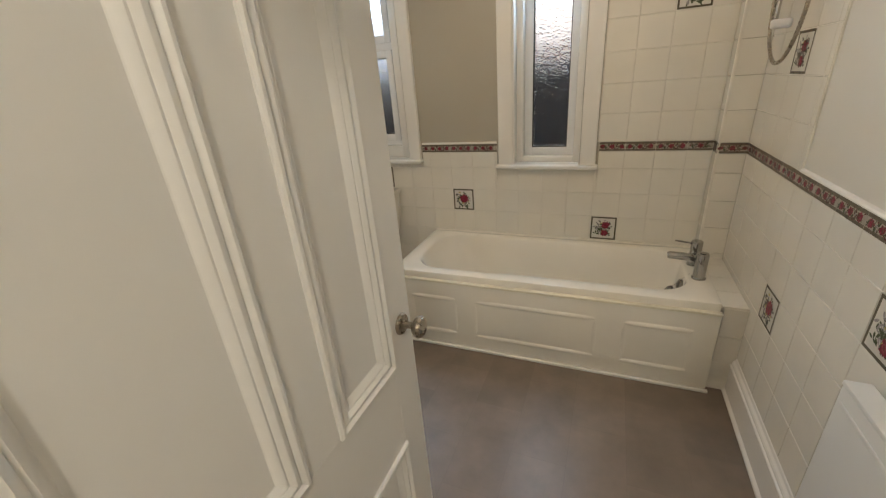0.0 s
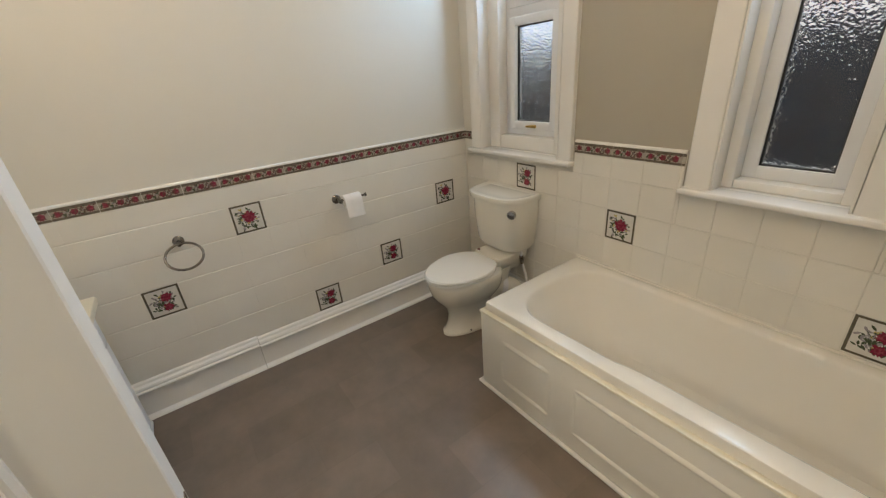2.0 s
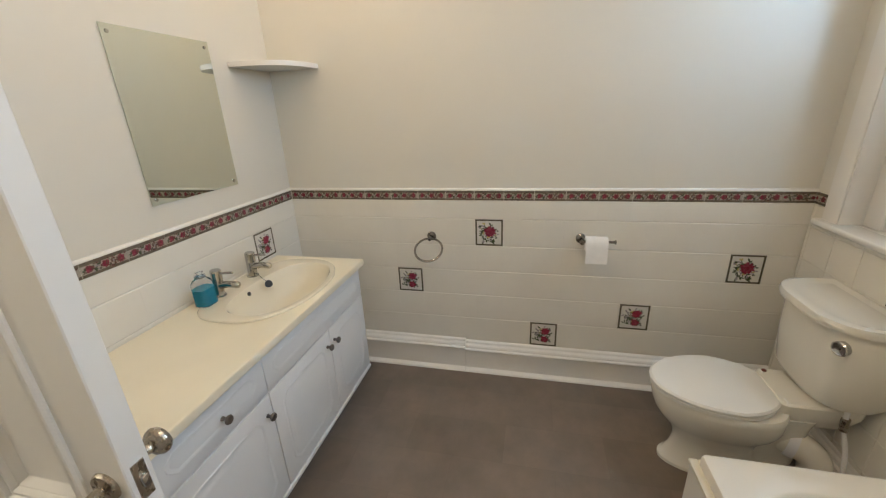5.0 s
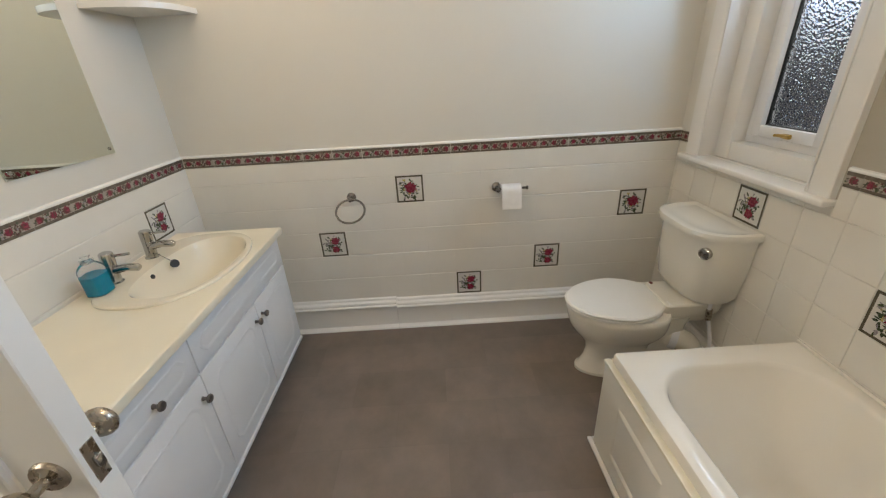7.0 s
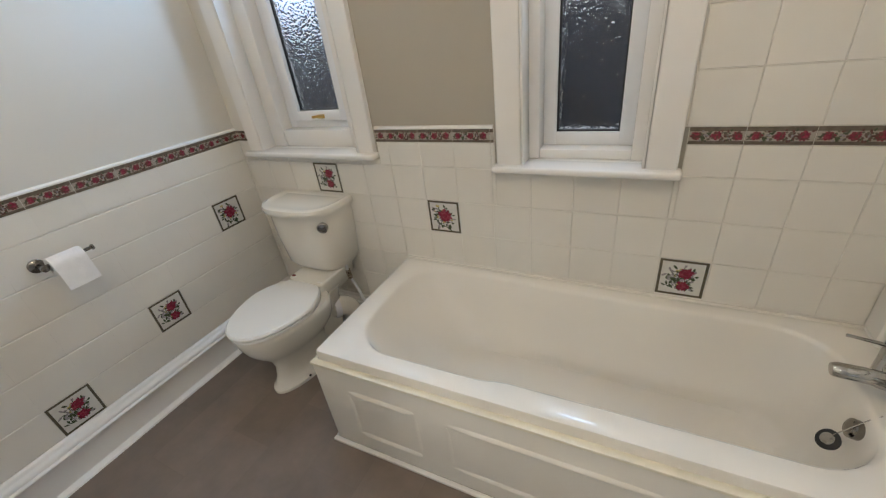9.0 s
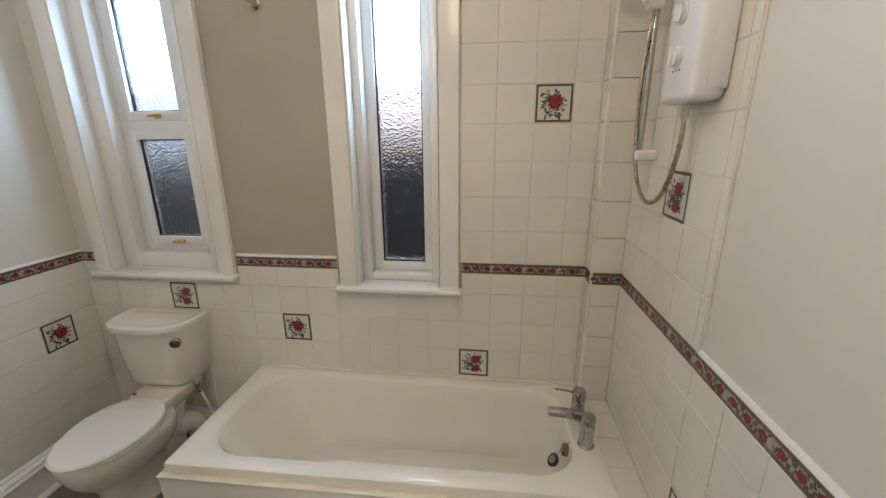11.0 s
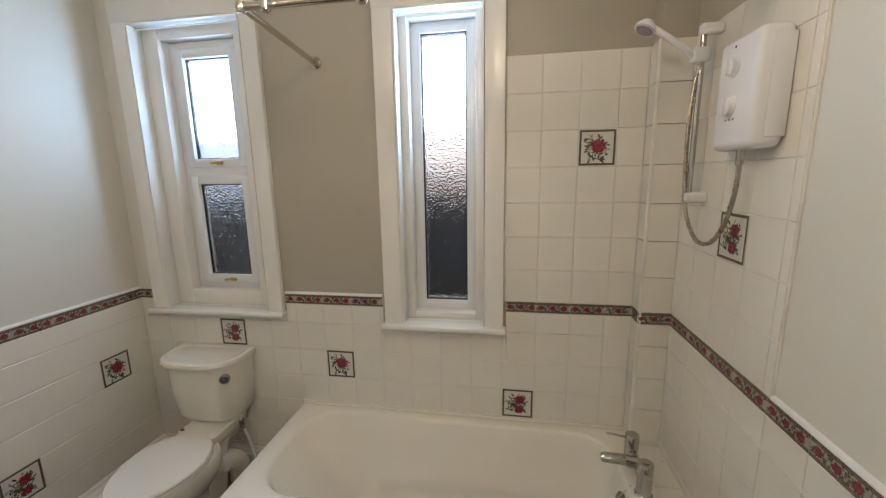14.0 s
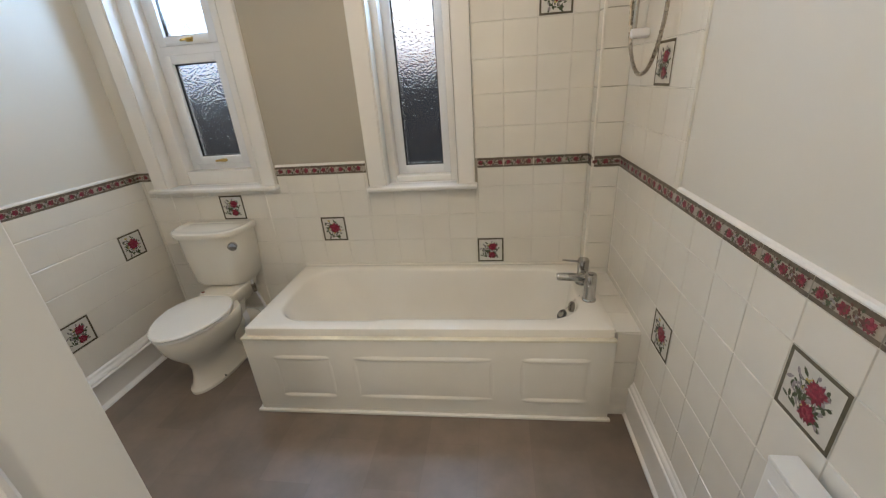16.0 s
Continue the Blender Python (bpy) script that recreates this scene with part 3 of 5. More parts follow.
part("floor_trim", box(-1.132, 0.600, 1.972, 1.991, 0.0, 0.014, 0.004), M_GLOSS, bath, "white trim strip along the floor")
part("floor_trim", box(-1.132, -1.110, 1.9915, 2.69, 0.0, 0.014, 0.004), M_GLOSS, bath)
part("sealant", box(BX0, BX1, 2.684, 2.6955, BZ - 0.004, BZ + 0.008, 0.004), M_BATH, bath)

# the front runs a little out of parallel with the wall
for ob in list(bath.children) + list(panel.children):
    for v in ob.data.vertices:
        v.co.y += 0.018 * (v.co.x + 1.10) * min(1.0, max(0.0, (2.695 - v.co.y) / 0.69))

tap = thing("bath_mixer_tap", (0.53, 2.36, BZ), "chrome bath mixer tap with lever handles on the rim", "tap")
for k, (ty, la) in enumerate(((2.285, 0.0), (2.452, 1.0))):
    pl = part("pillar", lathe((0.527, ty, BZ), [(0.033, 0), (0.033, 0.005), (0.0275, 0.009), (0.0275, 0.082), (0.0265, 0.083), (0.0265, 0.086), (0.0280, 0.087), (0.0280, 0.132), (0.025, 0.137), (0.0, 0.137)], n=24), M_CHROME, tap)
    part("lever", tube([(0.51, ty, BZ + 0.122), (0.44, ty + 0.006, BZ + 0.128), (0.425, ty + 0.007, BZ + 0.129)], [0.0055, 0.0045, 0.0045], 10), M_CHROME, pl) if la else part("lever", tube([(0.527, ty, BZ + 0.137), (0.527, ty, BZ + 0.140)], 0.012, 12), M_CHROME, pl)
part("bridge", tube([(0.527, 2.285, BZ + 0.062), (0.527, 2.452, BZ + 0.062)], 0.020, 14), M_CHROME, tap)
part("spout", tube([(0.527, 2.37, BZ + 0.066), (0.46, 2.37, BZ + 0.078), (0.395, 2.37, BZ + 0.080), (0.385, 2.37, BZ + 0.079)], [0.022, 0.021, 0.020, 0.016], 16), M_CHROME, tap)
plug = thing("bath_plug", (0.395, 2.335, 0.36), "black rubber and chrome bath plug hanging on a chain", "plug")
part("stopper", lathe((0.412, 2.285, 0.395), [(0.0, 0), (0.024, 0.0), (0.028, 0.009), (0.028, 0.012), (0.0, 0.015)], (-0.75, -0.15, 0.65)), M_BLACK, plug)
part("cap", lathe((0.402, 2.283, 0.405), [(0.017, 0), (0.016, 0.002), (0.006, 0.003)], (-0.75, -0.15, 0.65)), M_CHROME, plug)
part("chain", tube(smooth_path([(0.492, 2.318, BZ + 0.004), (0.468, 2.312, 0.468), (0.435, 2.300, 0.435), (0.402, 2.284, 0.408)], 6), 0.0015, 6), M_CHROME, plug)

# ---- toilet ----
TX, CX = -1.565, -1.600
wc = thing("toilet", (TX, 2.35, 0), "cream ceramic close-coupled toilet with its lid down", "toilet")


def egg(hw, front, back, z, n=48, square=0.0, taper=0.0):
    """A level egg ring, its long end towards -y."""
    yc = back - (back - front) * 0.38
    pts = []
    for k in range(n):
        a = 2 * math.pi * k / n
        c, s = math.cos(a), math.sin(a)
        if s >= 0:
            e = 1 - 0.45 * (0.5 + square)
            c, s = math.copysign(abs(c) ** e, c), abs(s) ** e
            pts.append((TX + hw * c * (1 - taper * s ** 1.3), yc + (back - yc) * s, z))
        else:
            pts.append((TX + hw * c, yc + (yc - front) * s, z))
    return pts


part("pan", loft([egg(0.108, 2.066, 2.50, 0.0), egg(0.108, 2.066, 2.50, 0.016), egg(0.096, 2.084, 2.49, 0.030), egg(0.085, 2.106, 2.44, 0.08), egg(0.082, 2.114, 2.42, 0.13),
                  egg(0.094, 2.102, 2.42, 0.175), egg(0.122, 2.070, 2.44, 0.215), egg(0.152, 2.038, 2.46, 0.255), egg(0.170, 2.018, 2.47, 0.290), egg(0.180, 2.007, 2.47, 0.325),
                  egg(0.185, 2.001, 2.47, 0.355), egg(0.185, 2.001, 2.47, 0.372), egg(0.178, 2.008, 2.465, 0.383)]), M_WC, wc)
part("shelf", loft([rrect(TX, 2.545, 0.065, 0.115, 0.03, 0.30), rrect(TX, 2.545, 0.095, 0.130, 0.03, 0.35), rrect(TX, 2.545, 0.112, 0.14, 0.03, 0.385), rrect(TX, 2.55, 0.114, 0.138, 0.03, 0.420), rrect(TX, 2.55, 0.108, 0.132, 0.03, 0.428)]), M_WC, wc)
part("seat", loft([egg(0.178, 2.000, 2.425, 0.384, square=0.5, taper=0.34), egg(0.184, 1.992, 2.432, 0.388, square=0.5, taper=0.34), egg(0.184, 1.992, 2.432, 0.398, square=0.5, taper=0.34), egg(0.180, 1.997, 2.428, 0.402, square=0.5, taper=0.34)]), M_SEAT, wc)
part("lid", loft([egg(0.182, 1.993, 2.430, 0.4035, square=0.5, taper=0.34), egg(0.187, 1.987, 2.436, 0.408, square=0.5, taper=0.34), egg(0.187, 1.987, 2.436, 0.414, square=0.5, taper=0.34), egg(0.180, 1.996, 2.430, 0.422, square=0.5, taper=0.34), egg(0.12, 2.06, 2.40, 0.427, square=0.5, taper=0.34), egg(0.04, 2.17, 2.32, 0.429, square=0.5, taper=0.34)]), M_SEAT, wc, "white plastic lid, closed")
for s in (-1, 1):
    part("hinge", tube([(TX + s * 0.075, 2.436, 0.420), (TX + s * 0.075 + s * 0.03, 2.436, 0.420)], 0.010, 10), M_SEAT, wc)


def dshape(hw, front, back, z, bulge=0.055, n=24):
    """A level ring, straight at the back and bowed at the front with rounded corners."""
    depth = back - front + bulge
    pts = [(CX + hw, back, z)]
    for k in range(n + 1):
        a = math.pi * k / n
        ca, sa = math.cos(a), math.sin(a)
        pts.append((CX + hw * math.copysign(abs(ca) ** 0.62, ca), back - 0.035 - (depth - 0.035) * sa ** 0.72, z))
    return pts + [(CX - hw, back, z)]


cis = part("cistern", loft([dshape(0.135, 2.575, 2.645, 0.430, 0.02), dshape(0.172, 2.555, 2.665, 0.440, 0.04), dshape(0.190, 2.543, 2.685, 0.475, 0.05), dshape(0.206, 2.533, 2.692, 0.62, 0.055), dshape(0.212, 2.530, 2.692, 0.765, 0.055)]), M_WC, wc)
part("cistern_lid", loft([dshape(0.214, 2.525, 2.694, 0.757, 0.058), dshape(0.226, 2.512, 2.694, 0.762, 0.06), dshape(0.230, 2.508, 2.694, 0.778, 0.06), dshape(0.226, 2.513, 2.694, 0.792, 0.06), dshape(0.212, 2.528, 2.690, 0.797, 0.058), dshape(0.19, 2.55, 2.67, 0.790, 0.055), dshape(0.16, 2.575, 2.66, 0.793, 0.045)]), M_WC, wc)
fl = part("flush_button", lathe((TX + 0.140, 2.505, 0.700), [(0.026, -0.012), (0.026, 0.004), (0.022, 0.008), (0.020, 0.006), (0.0, 0.007)], (0.42, -1, 0), 24), M_CHROME, wc, "round chrome flush button")
part("button_split", box(TX + 0.128, TX + 0.148, 2.494, 2.4975, 0.6985, 0.7015), M_PEWTER, fl, smooth=0)
part("trap", loft([rrect(TX, 2.46, 0.062, 0.085, 0.05, 0.02), rrect(TX, 2.46, 0.070, 0.095, 0.05, 0.10), rrect(TX, 2.465, 0.076, 0.10, 0.05, 0.20), rrect(TX, 2.47, 0.085, 0.10, 0.05, 0.29), rrect(TX, 2.48, 0.095, 0.10, 0.05, 0.34)]), M_WC, wc)
sp = part("soil_pipe", tube(smooth_path([(TX + 0.02, 2.47, 0.205), (TX + 0.055, 2.535, 0.20), (TX + 0.075, 2.585, 0.165), (TX + 0.08, 2.605, 0.10), (TX + 0.08, 2.61, 0.0)], 6), 0.056, 20), M_WC, wc, "cream pan connector bending down to the floor")
part("collar", tube([(TX + 0.04, 2.51, 0.203), (TX + 0.056, 2.537, 0.199)], 0.063, 20), M_WHITEP, sp)
fp = part("fill_pipe", tube(smooth_path([(TX + 0.118, 2.61, 0.45), (TX + 0.120, 2.615, 0.36), (TX + 0.140, 2.64, 0.22), (TX + 0.160, 2.65, 0.0)], 6), 0.0085, 10), M_WHITEP, wc, "white plastic fill pipe")
part("stop_valve", tube([(TX + 0.1185, 2.612, 0.40), (TX + 0.1205, 2.616, 0.345)], [0.014, 0.013], 8), M_NICKEL, fp, "dull metal valve")
for s in (-1, 1):
    part("floor_screw", lathe((TX + s * 0.096, 2.20, 0.024), [(0.006, 0), (0.005, 0.004), (0.0, 0.005)], (s, 0, 0.6), 10), M_BLACK, wc)
M_CAP = mat("dull_red_cap", (0.17, 0.045, 0.035), 0.4, var=0.2, scale=60)
part("hinge_cap", lathe((TX - 0.095, 2.446, 0.4275), [(0.010, 0), (0.009, 0.005), (0.0, 0.008)], n=14), M_CAP, wc, "dull red cap on the hinge")

# ---- vanity units, worktop and basin ----
VX0, VXM, VX1, VYF, VZ = -1.808, -1.003, -0.560, 0.575, 0.790


def front_panel(x0, x1, z0, z1, cut=0.035):
    """A cabinet front with a routed field whose corners are cut."""
    bm = box(x0, x1, VYF - 0.018, VYF, z0, z1, 0.004)
    m = 0.052 if z1 - z0 > 0.2 else 0.038
    a, b, c, d = x0 + m, x1 - m, z0 + m, z1 - m
    cut = min(cut, (d - c) * 0.4)

    def octo(e, y):
        k = cut
        return [(x, y, z) for x, z in ((a + k + e * .4, c + e), (b - k - e * .4, c + e), (b - e, c + k + e * .4), (b - e, d - k - e * .4), (b - k - e * .4, d - e), (a + k + e * .4, d - e), (a + e, d - k - e * .4), (a + e, c + k + e * .4))]
    loft([octo(0, VYF - 0.002), octo(0.005, VYF + 0.0022), octo(0.012, VYF + 0.0024), octo(0.018, VYF - 0.001)], bm, cap_first=False, cap_last=False)
    if z1 - z0 > 0.2:
        loft([octo(0.030, VYF - 0.001), octo(0.042, VYF + 0.002)], bm, cap_first=False)
    return bm


def knob(x, z, parent):
    part("knob", lathe((x, VYF, z), [(0.008, 0.0), (0.006, 0.006), (0.006, 0.013), (0.014, 0.020), (0.0155, 0.024), (0.013, 0.029), (0.0, 0.031)], (0, 1, 0), 16), M_PEWTER, parent, "dark pewter knob")


def unit(x0, x1, label, doors, drawer_knob):
    ob = thing("vanity_unit", ((x0 + x1) / 2, 0.3, 0), label, "cabinet", "vanity units")
    for sx0, sx1 in ((x0, x0 + 0.016), (x1 - 0.016, x1)):
        part("side_panel", box(sx0, sx1, 0.100, VYF - 0.019, 0.132, 0.752, 0.001), M_UNIT, ob)
    part("base_panel", box(x0 + 0.0165, x1 - 0.0165, 0.100, VYF - 0.019, 0.132, 0.148), M_UNIT, ob)
    part("back_panel", box(x0 + 0.0165, x1 - 0.0165, 0.100, 0.108, 0.1485, 0.752), M_UNIT, ob)
    part("front_rail", box(x0 + 0.0165, x1 - 0.0165, VYF - 0.036, VYF - 0.020, 0.70, 0.752), M_UNIT, ob)
    part("plinth", box(x0 + 0.002, x1 - 0.002, 0.100, VYF - 0.07, 0.0, 0.132), M_UNIT, ob)
    part("bottom_trim", box(x0, x1, VYF - 0.03, VYF + 0.006, 0.118, 0.134, 0.004), M_UNIT, ob, "white trim along the bottom edge")
    dr = part("drawer_front", front_panel(x0 + 0.002, x1 - 0.002, 0.592, 0.748, 0.03), M_UNIT, ob)
    if drawer_knob:
        knob(drawer_knob, 0.662, dr)
    for a, b, k in doors:
        knob(k, 0.513, part("door", front_panel(a + 0.002, b - 0.002, 0.136, 0.587), M_UNIT, ob))
    return ob


unit(VX0, VXM, "white two-door vanity unit with a false drawer front", [(VX0, -1.438, -1.470), (-1.438, VXM, -1.405)], None)
unit(VXM, VX1, "white vanity unit with one drawer and one door", [(VXM, VX1, -0.972)], -0.800)
EGX, EGY = -1.435, 0.350


def basin_ring(f, z):
    """D-shaped basin outline: bowed front, flatter back."""
    pts = []
    for k in range(56):
        a = 2 * math.pi * k / 56
        ca, sa = math.cos(a), math.sin(a)
        x = math.copysign(abs(ca) ** 0.9, ca) * 0.326 * f
        y = (sa ** 0.92) * 0.226 * f if sa > 0 else -(abs(sa) ** 0.6) * 0.240 * f
        pts.append((EGX + x, EGY + y, z))
    return pts


def worktop():
    bm = bmesh.new()
    x0, x1, y0, y1, zt, zb = VX0 - 0.006, VX1 + 0.012, 0.088, 0.600, VZ, 0.754
    hole = basin_ring(0.93, zt)
    # top face as a fan of quads between the hole and the outline
    n = len(hole)
    outer = []
    for x, y, z in hole:
        d = Vector((x - EGX, y - EGY))
        s = min(((x1 if d.x > 0 else x0) - EGX) / d.x if abs(d.x) > 1e-6 else 1e9, ((y1 if d.y > 0 else y0) - EGY) / d.y if abs(d.y) > 1e-6 else 1e9)
        outer.append((EGX + d.x * s, EGY + d.y * s, zt))
    loft([hole, outer], bm, False, False)
    for cx_, cy_ in ((x0, y0), (x1, y0), (x1, y1), (x0, y1)):
        best = None
        for i in range(n):
            j = (i + 1) % n
            p, q = outer[i], outer[j]
            on = lambda u: (abs(u[0] - cx_) < 1e-6, abs(u[1] - cy_) < 1e-6)
            if (on(p)[0] and on(q)[1]) or (on(p)[1] and on(q)[0]):
                best = (p, q)
        if best:
            bm.faces.new([bm.verts.new(v) for v in (best[0], (cx_, cy_, zt), best[1])])
    bmesh.ops.remove_doubles(bm, verts=bm.verts, dist=1e-5)
    edge = bmesh.new()
    rim = [rrect((x0 + x1) / 2, (y0 + y1) / 2, (x1 - x0) / 2 + e, (y1 - y0) / 2 + e, 0.004, z, 2) for e, z in ((-0.0002, zt - 0.0002), (0.004, zt - 0.003), (0.006, zt - 0.012), (0.005, zb + 0.006), (0.0, zb))]
    loft(rim, edge, cap_first=False, cap_last=False)
    return bm, edge


wt = thing("worktop", (-1.2, 0.33, 0.754), "cream laminate worktop over the vanity units", "worktop")
wt_top, wt_edge = worktop()
part("top", wt_top, M_TOP, wt)
part("edging", wt_edge, M_TOP, wt, "rounded cream edging")
basin = thing("basin", (EGX, EGY, VZ), "champagne ceramic inset basin with an overflow", "basin")
part("bowl", loft([basin_ring(1.0, VZ + 0.0005), basin_ring(1.004, VZ + 0.006), basin_ring(0.99, VZ + 0.011), basin_ring(0.95, VZ + 0.012)] +
                  [[(EGX + (x - EGX) * fx, 0.396 + (y - EGY) * fy, VZ + z) for x, y, _ in basin_ring(0.95, 0)] for fx, fy, z in
                   ((0.885, 0.735, 0.010), (0.865, 0.71, 0.003), (0.83, 0.68, -0.025), (0.74, 0.61, -0.075), (0.58, 0.47, -0.115), (0.30, 0.25, -0.130), (0.08, 0.08, -0.132))], cap_first=False), M_BASIN, basin)
part("overflow", lathe((-1.380, 0.2415, VZ - 0.016), [(0.0095, -0.006), (0.0095, 0.003), (0.0, 0.0035)], (0, 1, 0.35), 14), M_BLACK, basin, "dark overflow hole")
part("waste", lathe((EGX, 0.396, VZ - 0.1315), [(0.024, 0), (0.022, 0.003), (0.0, 0.002)], n=18), M_CHROME, basin, "chrome waste")


def pillar_tap(x, y, label):
    z = VZ + 0.010
    ob = thing("pillar_tap", (x, y, z), label, "tap", "basin taps")
    body = part("body", lathe((x, y, z), [(0.027, 0), (0.027, 0.005), (0.0215, 0.008), (0.0215, 0.074), (0.0208, 0.075), (0.0208, 0.077), (0.0225, 0.078), (0.0225, 0.118), (0.019, 0.122), (0.0, 0.122)], (0, 0.06, 1), 22), M_CHROME, ob)
    part("spout", tube([(x, y + 0.008, z + 0.050), (x - 0.0, y + 0.06, z + 0.060), (x, y + 0.103, z + 0.058), (x, y + 0.110, z + 0.055)], [0.016, 0.015, 0.0145, 0.011], 14), M_CHROME, ob)
    part("lever", tube([(x, y + 0.01, z + 0.106), (x - 0.008, y + 0.085, z + 0.111)], 0.0055, 10), M_CHROME, ob)
    return ob


pillar_tap(-1.515, 0.165, "chrome lever pillar tap on the basin rim")
pillar_tap(-1.300, 0.166, "chrome lever pillar tap beside the soap")
plug2 = thing("basin_plug", (-1.43, 0.24, VZ), "black rubber basin plug on a chain", "plug")
part("stopper", lathe((-1.478, 0.268, VZ - 0.012), [(0.0, 0), (0.015, 0.0), (0.018, 0.012), (0.0, 0.013)], (0.25, 0.75, 0.45)), M_BLACK, plug2)
part("chain", tube(smooth_path([(-1.505, 0.185, VZ + 0.013), (-1.495, 0.200, VZ + 0.034), (-1.482, 0.240, VZ + 0.018), (-1.477, 0.276, VZ - 0.004)], 6), 0.0016, 6), M_CHROME, plug2)

soap = thing("soap_bottle", (-1.222, 0.172, VZ + 0.011), "clear pump bottle part filled with blue soap", "soap bottle")
sz = VZ + 0.0115


def bottle_ring(r, d):
    return rrect(-1.222, 0.172, r, r * 0.86, r * 0.55, sz + d, 5)


part("bottle", loft([bottle_ring(r, d) for r, d in ((0.034, 0), (0.0375, 0.003), (0.0375, 0.088), (0.035, 0.100), (0.028, 0.112), (0.018, 0.119), (0.016, 0.126), (0.008, 0.127))]), M_CLEAR, soap, "clear plastic bottle").visible_shadow = False
part("liquid", loft([bottle_ring(r, d) for r, d in ((0.033, 0.002), (0.0368, 0.005), (0.0368, 0.074), (0.0365, 0.0745))]), M_SOAP, soap, "bright blue liquid")
pm = part("cap", loft([bottle_ring(r, d) for r, d in ((0.0185, 0.120), (0.0185, 0.132), (0.009, 0.134), (0.008, 0.140), (0.013, 0.142), (0.013, 0.147))]), M_CLEAR, soap)

# ---- on the walls ----
mirror = thing("mirror", (-1.435, YS, 1.2), "frameless wall mirror with four corner screws", "mirror")
part("glass", box(-1.652, -1.194, YS + 0.002, YS + 0.007, 1.220, 1.836, 0.0012, 1), M_MIRROR, mirror, smooth=0)
for x in (-1.630, -1.216):
    for z in (1.242, 1.812):
        part("screw", lathe((x, YS + 0.007, z), [(0.007, 0), (0.006, 0.003), (0.0, 0.004)], (0, 1, 0), 12), M_CHROME, mirror)

shelf_pts = [(XW + 0.002, YS + 0.002)] + [(XW + 0.002 + 0.305 * math.cos(a) ** 0.72, YS + 0.002 + 0.290 * math.sin(a) ** 0.72) for a in [radians(90 * k / 16) for k in range(17)]]
shelf_pts = [(x.real, y.real) for x, y in shelf_pts]
tagged(part("corner_shelf", loft([[(x, y, z) for x, y in shelf_pts] for z in (1.746, 1.768)]), M_GLOSS, None, "white quarter-round corner shelf, empty"), category="shelf")

ring_h = thing("towel_ring", (-2.04, 0.925, 0.85), "chrome towel ring on the tiled wall", "towel ring")
part("mount", lathe((-2.055, 0.925, 0.852), [(0.025, 0), (0.025, 0.006), (0.020, 0.010), (0.008, 0.014), (0.008, 0.045), (0.012, 0.047), (0.012, 0.058), (0.0, 0.060)], (1, 0, 0), 20), M_TARNISH, ring_h)
part("ring", tube([(-1.950 - 0.056 * math.cos(a), 0.930 + 0.076 * math.sin(a), 0.806 + 0.046 * math.cos(a)) for a in [2 * math.pi * k / 40 for k in range(40)]], 0.0058, 8, cyclic=True), M_TARNISH, ring_h)

holder = thing("toilet_roll_holder", (-2.04, 1.72, 0.86), "chrome toilet roll holder on the tiled wall", "roll holder")
part("mount", lathe((-2.055, 1.722, 0.862), [(0.026, 0), (0.026, 0.007), (0.021, 0.011), (0.009, 0.015), (0.009, 0.06), (0.012, 0.062), (0.012, 0.076), (0.0, 0.078)], (1, 0, 0), 20), M_TARNISH, holder)
part("bar", tube([(-1.985, 1.722, 0.868), (-1.985, 1.872, 0.868), (-1.985, 1.873, 0.868), (-1.985, 1.880, 0.868)], [0.0065, 0.0065, 0.011, 0.011], 12), M_TARNISH, holder)
roll = thing("toilet_roll", (-1.985, 1.79, 0.85), "white toilet roll with a loose sheet hanging", "toilet roll")
part("paper", loft([[(-1.985 + r * math.cos(a), y, 0.858 + r * math.sin(a)) for a in [2 * math.pi * k / 28 for k in range(28)]] for r, y in ((0.018, 1.736), (0.034, 1.736), (0.036, 1.738), (0.036, 1.838), (0.034, 1.840), (0.018, 1.840), (0.018, 1.736))], cap_first=False, cap_last=False), M_PAPER, roll)
part("loose_sheet", loft([[(-1.985 + 0.0362 * math.cos(a) + 0.0008 * s, y, 0.858 + 0.0362 * math.sin(a)) for s, y in ((0, 1.737), (0, 1.839), (1, 1.839), (1, 1.737))] for a in (1.2, 0.8, 0.4, 0.0)] + [[(-1.9488 + 0.004 * k + 0.0008 * s, y, 0.858 - 0.03 * k) for s, y in ((0, 1.737), (0, 1.839), (1, 1.839), (1, 1.737))] for k in (1, 2, 3)]), M_PAPER, roll)

# radiator under the tiles on the east wall
rad = thing("radiator", (0.65, 0.85, 0.15), "white panel radiator on the tiled wall", "radiator")
ry0, ry1 = 0.46, 1.228
part("panel", box(0.628, 0.648, ry0, ry1, 0.18, 0.752, 0.008, 3), M_RAD, rad)
part("seam", box(0.6255, 0.630, ry0 + 0.02, ry1 - 0.02, 0.70, 0.712, 0.002), M_RAD, rad)
part("top_grille", box(0.624, 0.680, ry0 + 0.004, ry1 - 0.004, 0.7525, 0.766, 0.004), M_RAD, rad)
for y in (ry0, ry1 - 0.008):
    part("side_cover", box(0.6485, 0.680, y, y + 0.008, 0.18, 0.752, 0.002), M_RAD, rad)
for y in (0.62, 1.10):
    part("bracket", box(0.670, XE - 0.002, y, y + 0.03, 0.25, 0.68), M_RAD, rad)
for y in (ry0 + 0.03, ry1 - 0.03):
    part("pipe", tube([(0.655, y, 0.19), (0.655, y, 0.0)], 0.0075, 10), M_CHROME, rad)

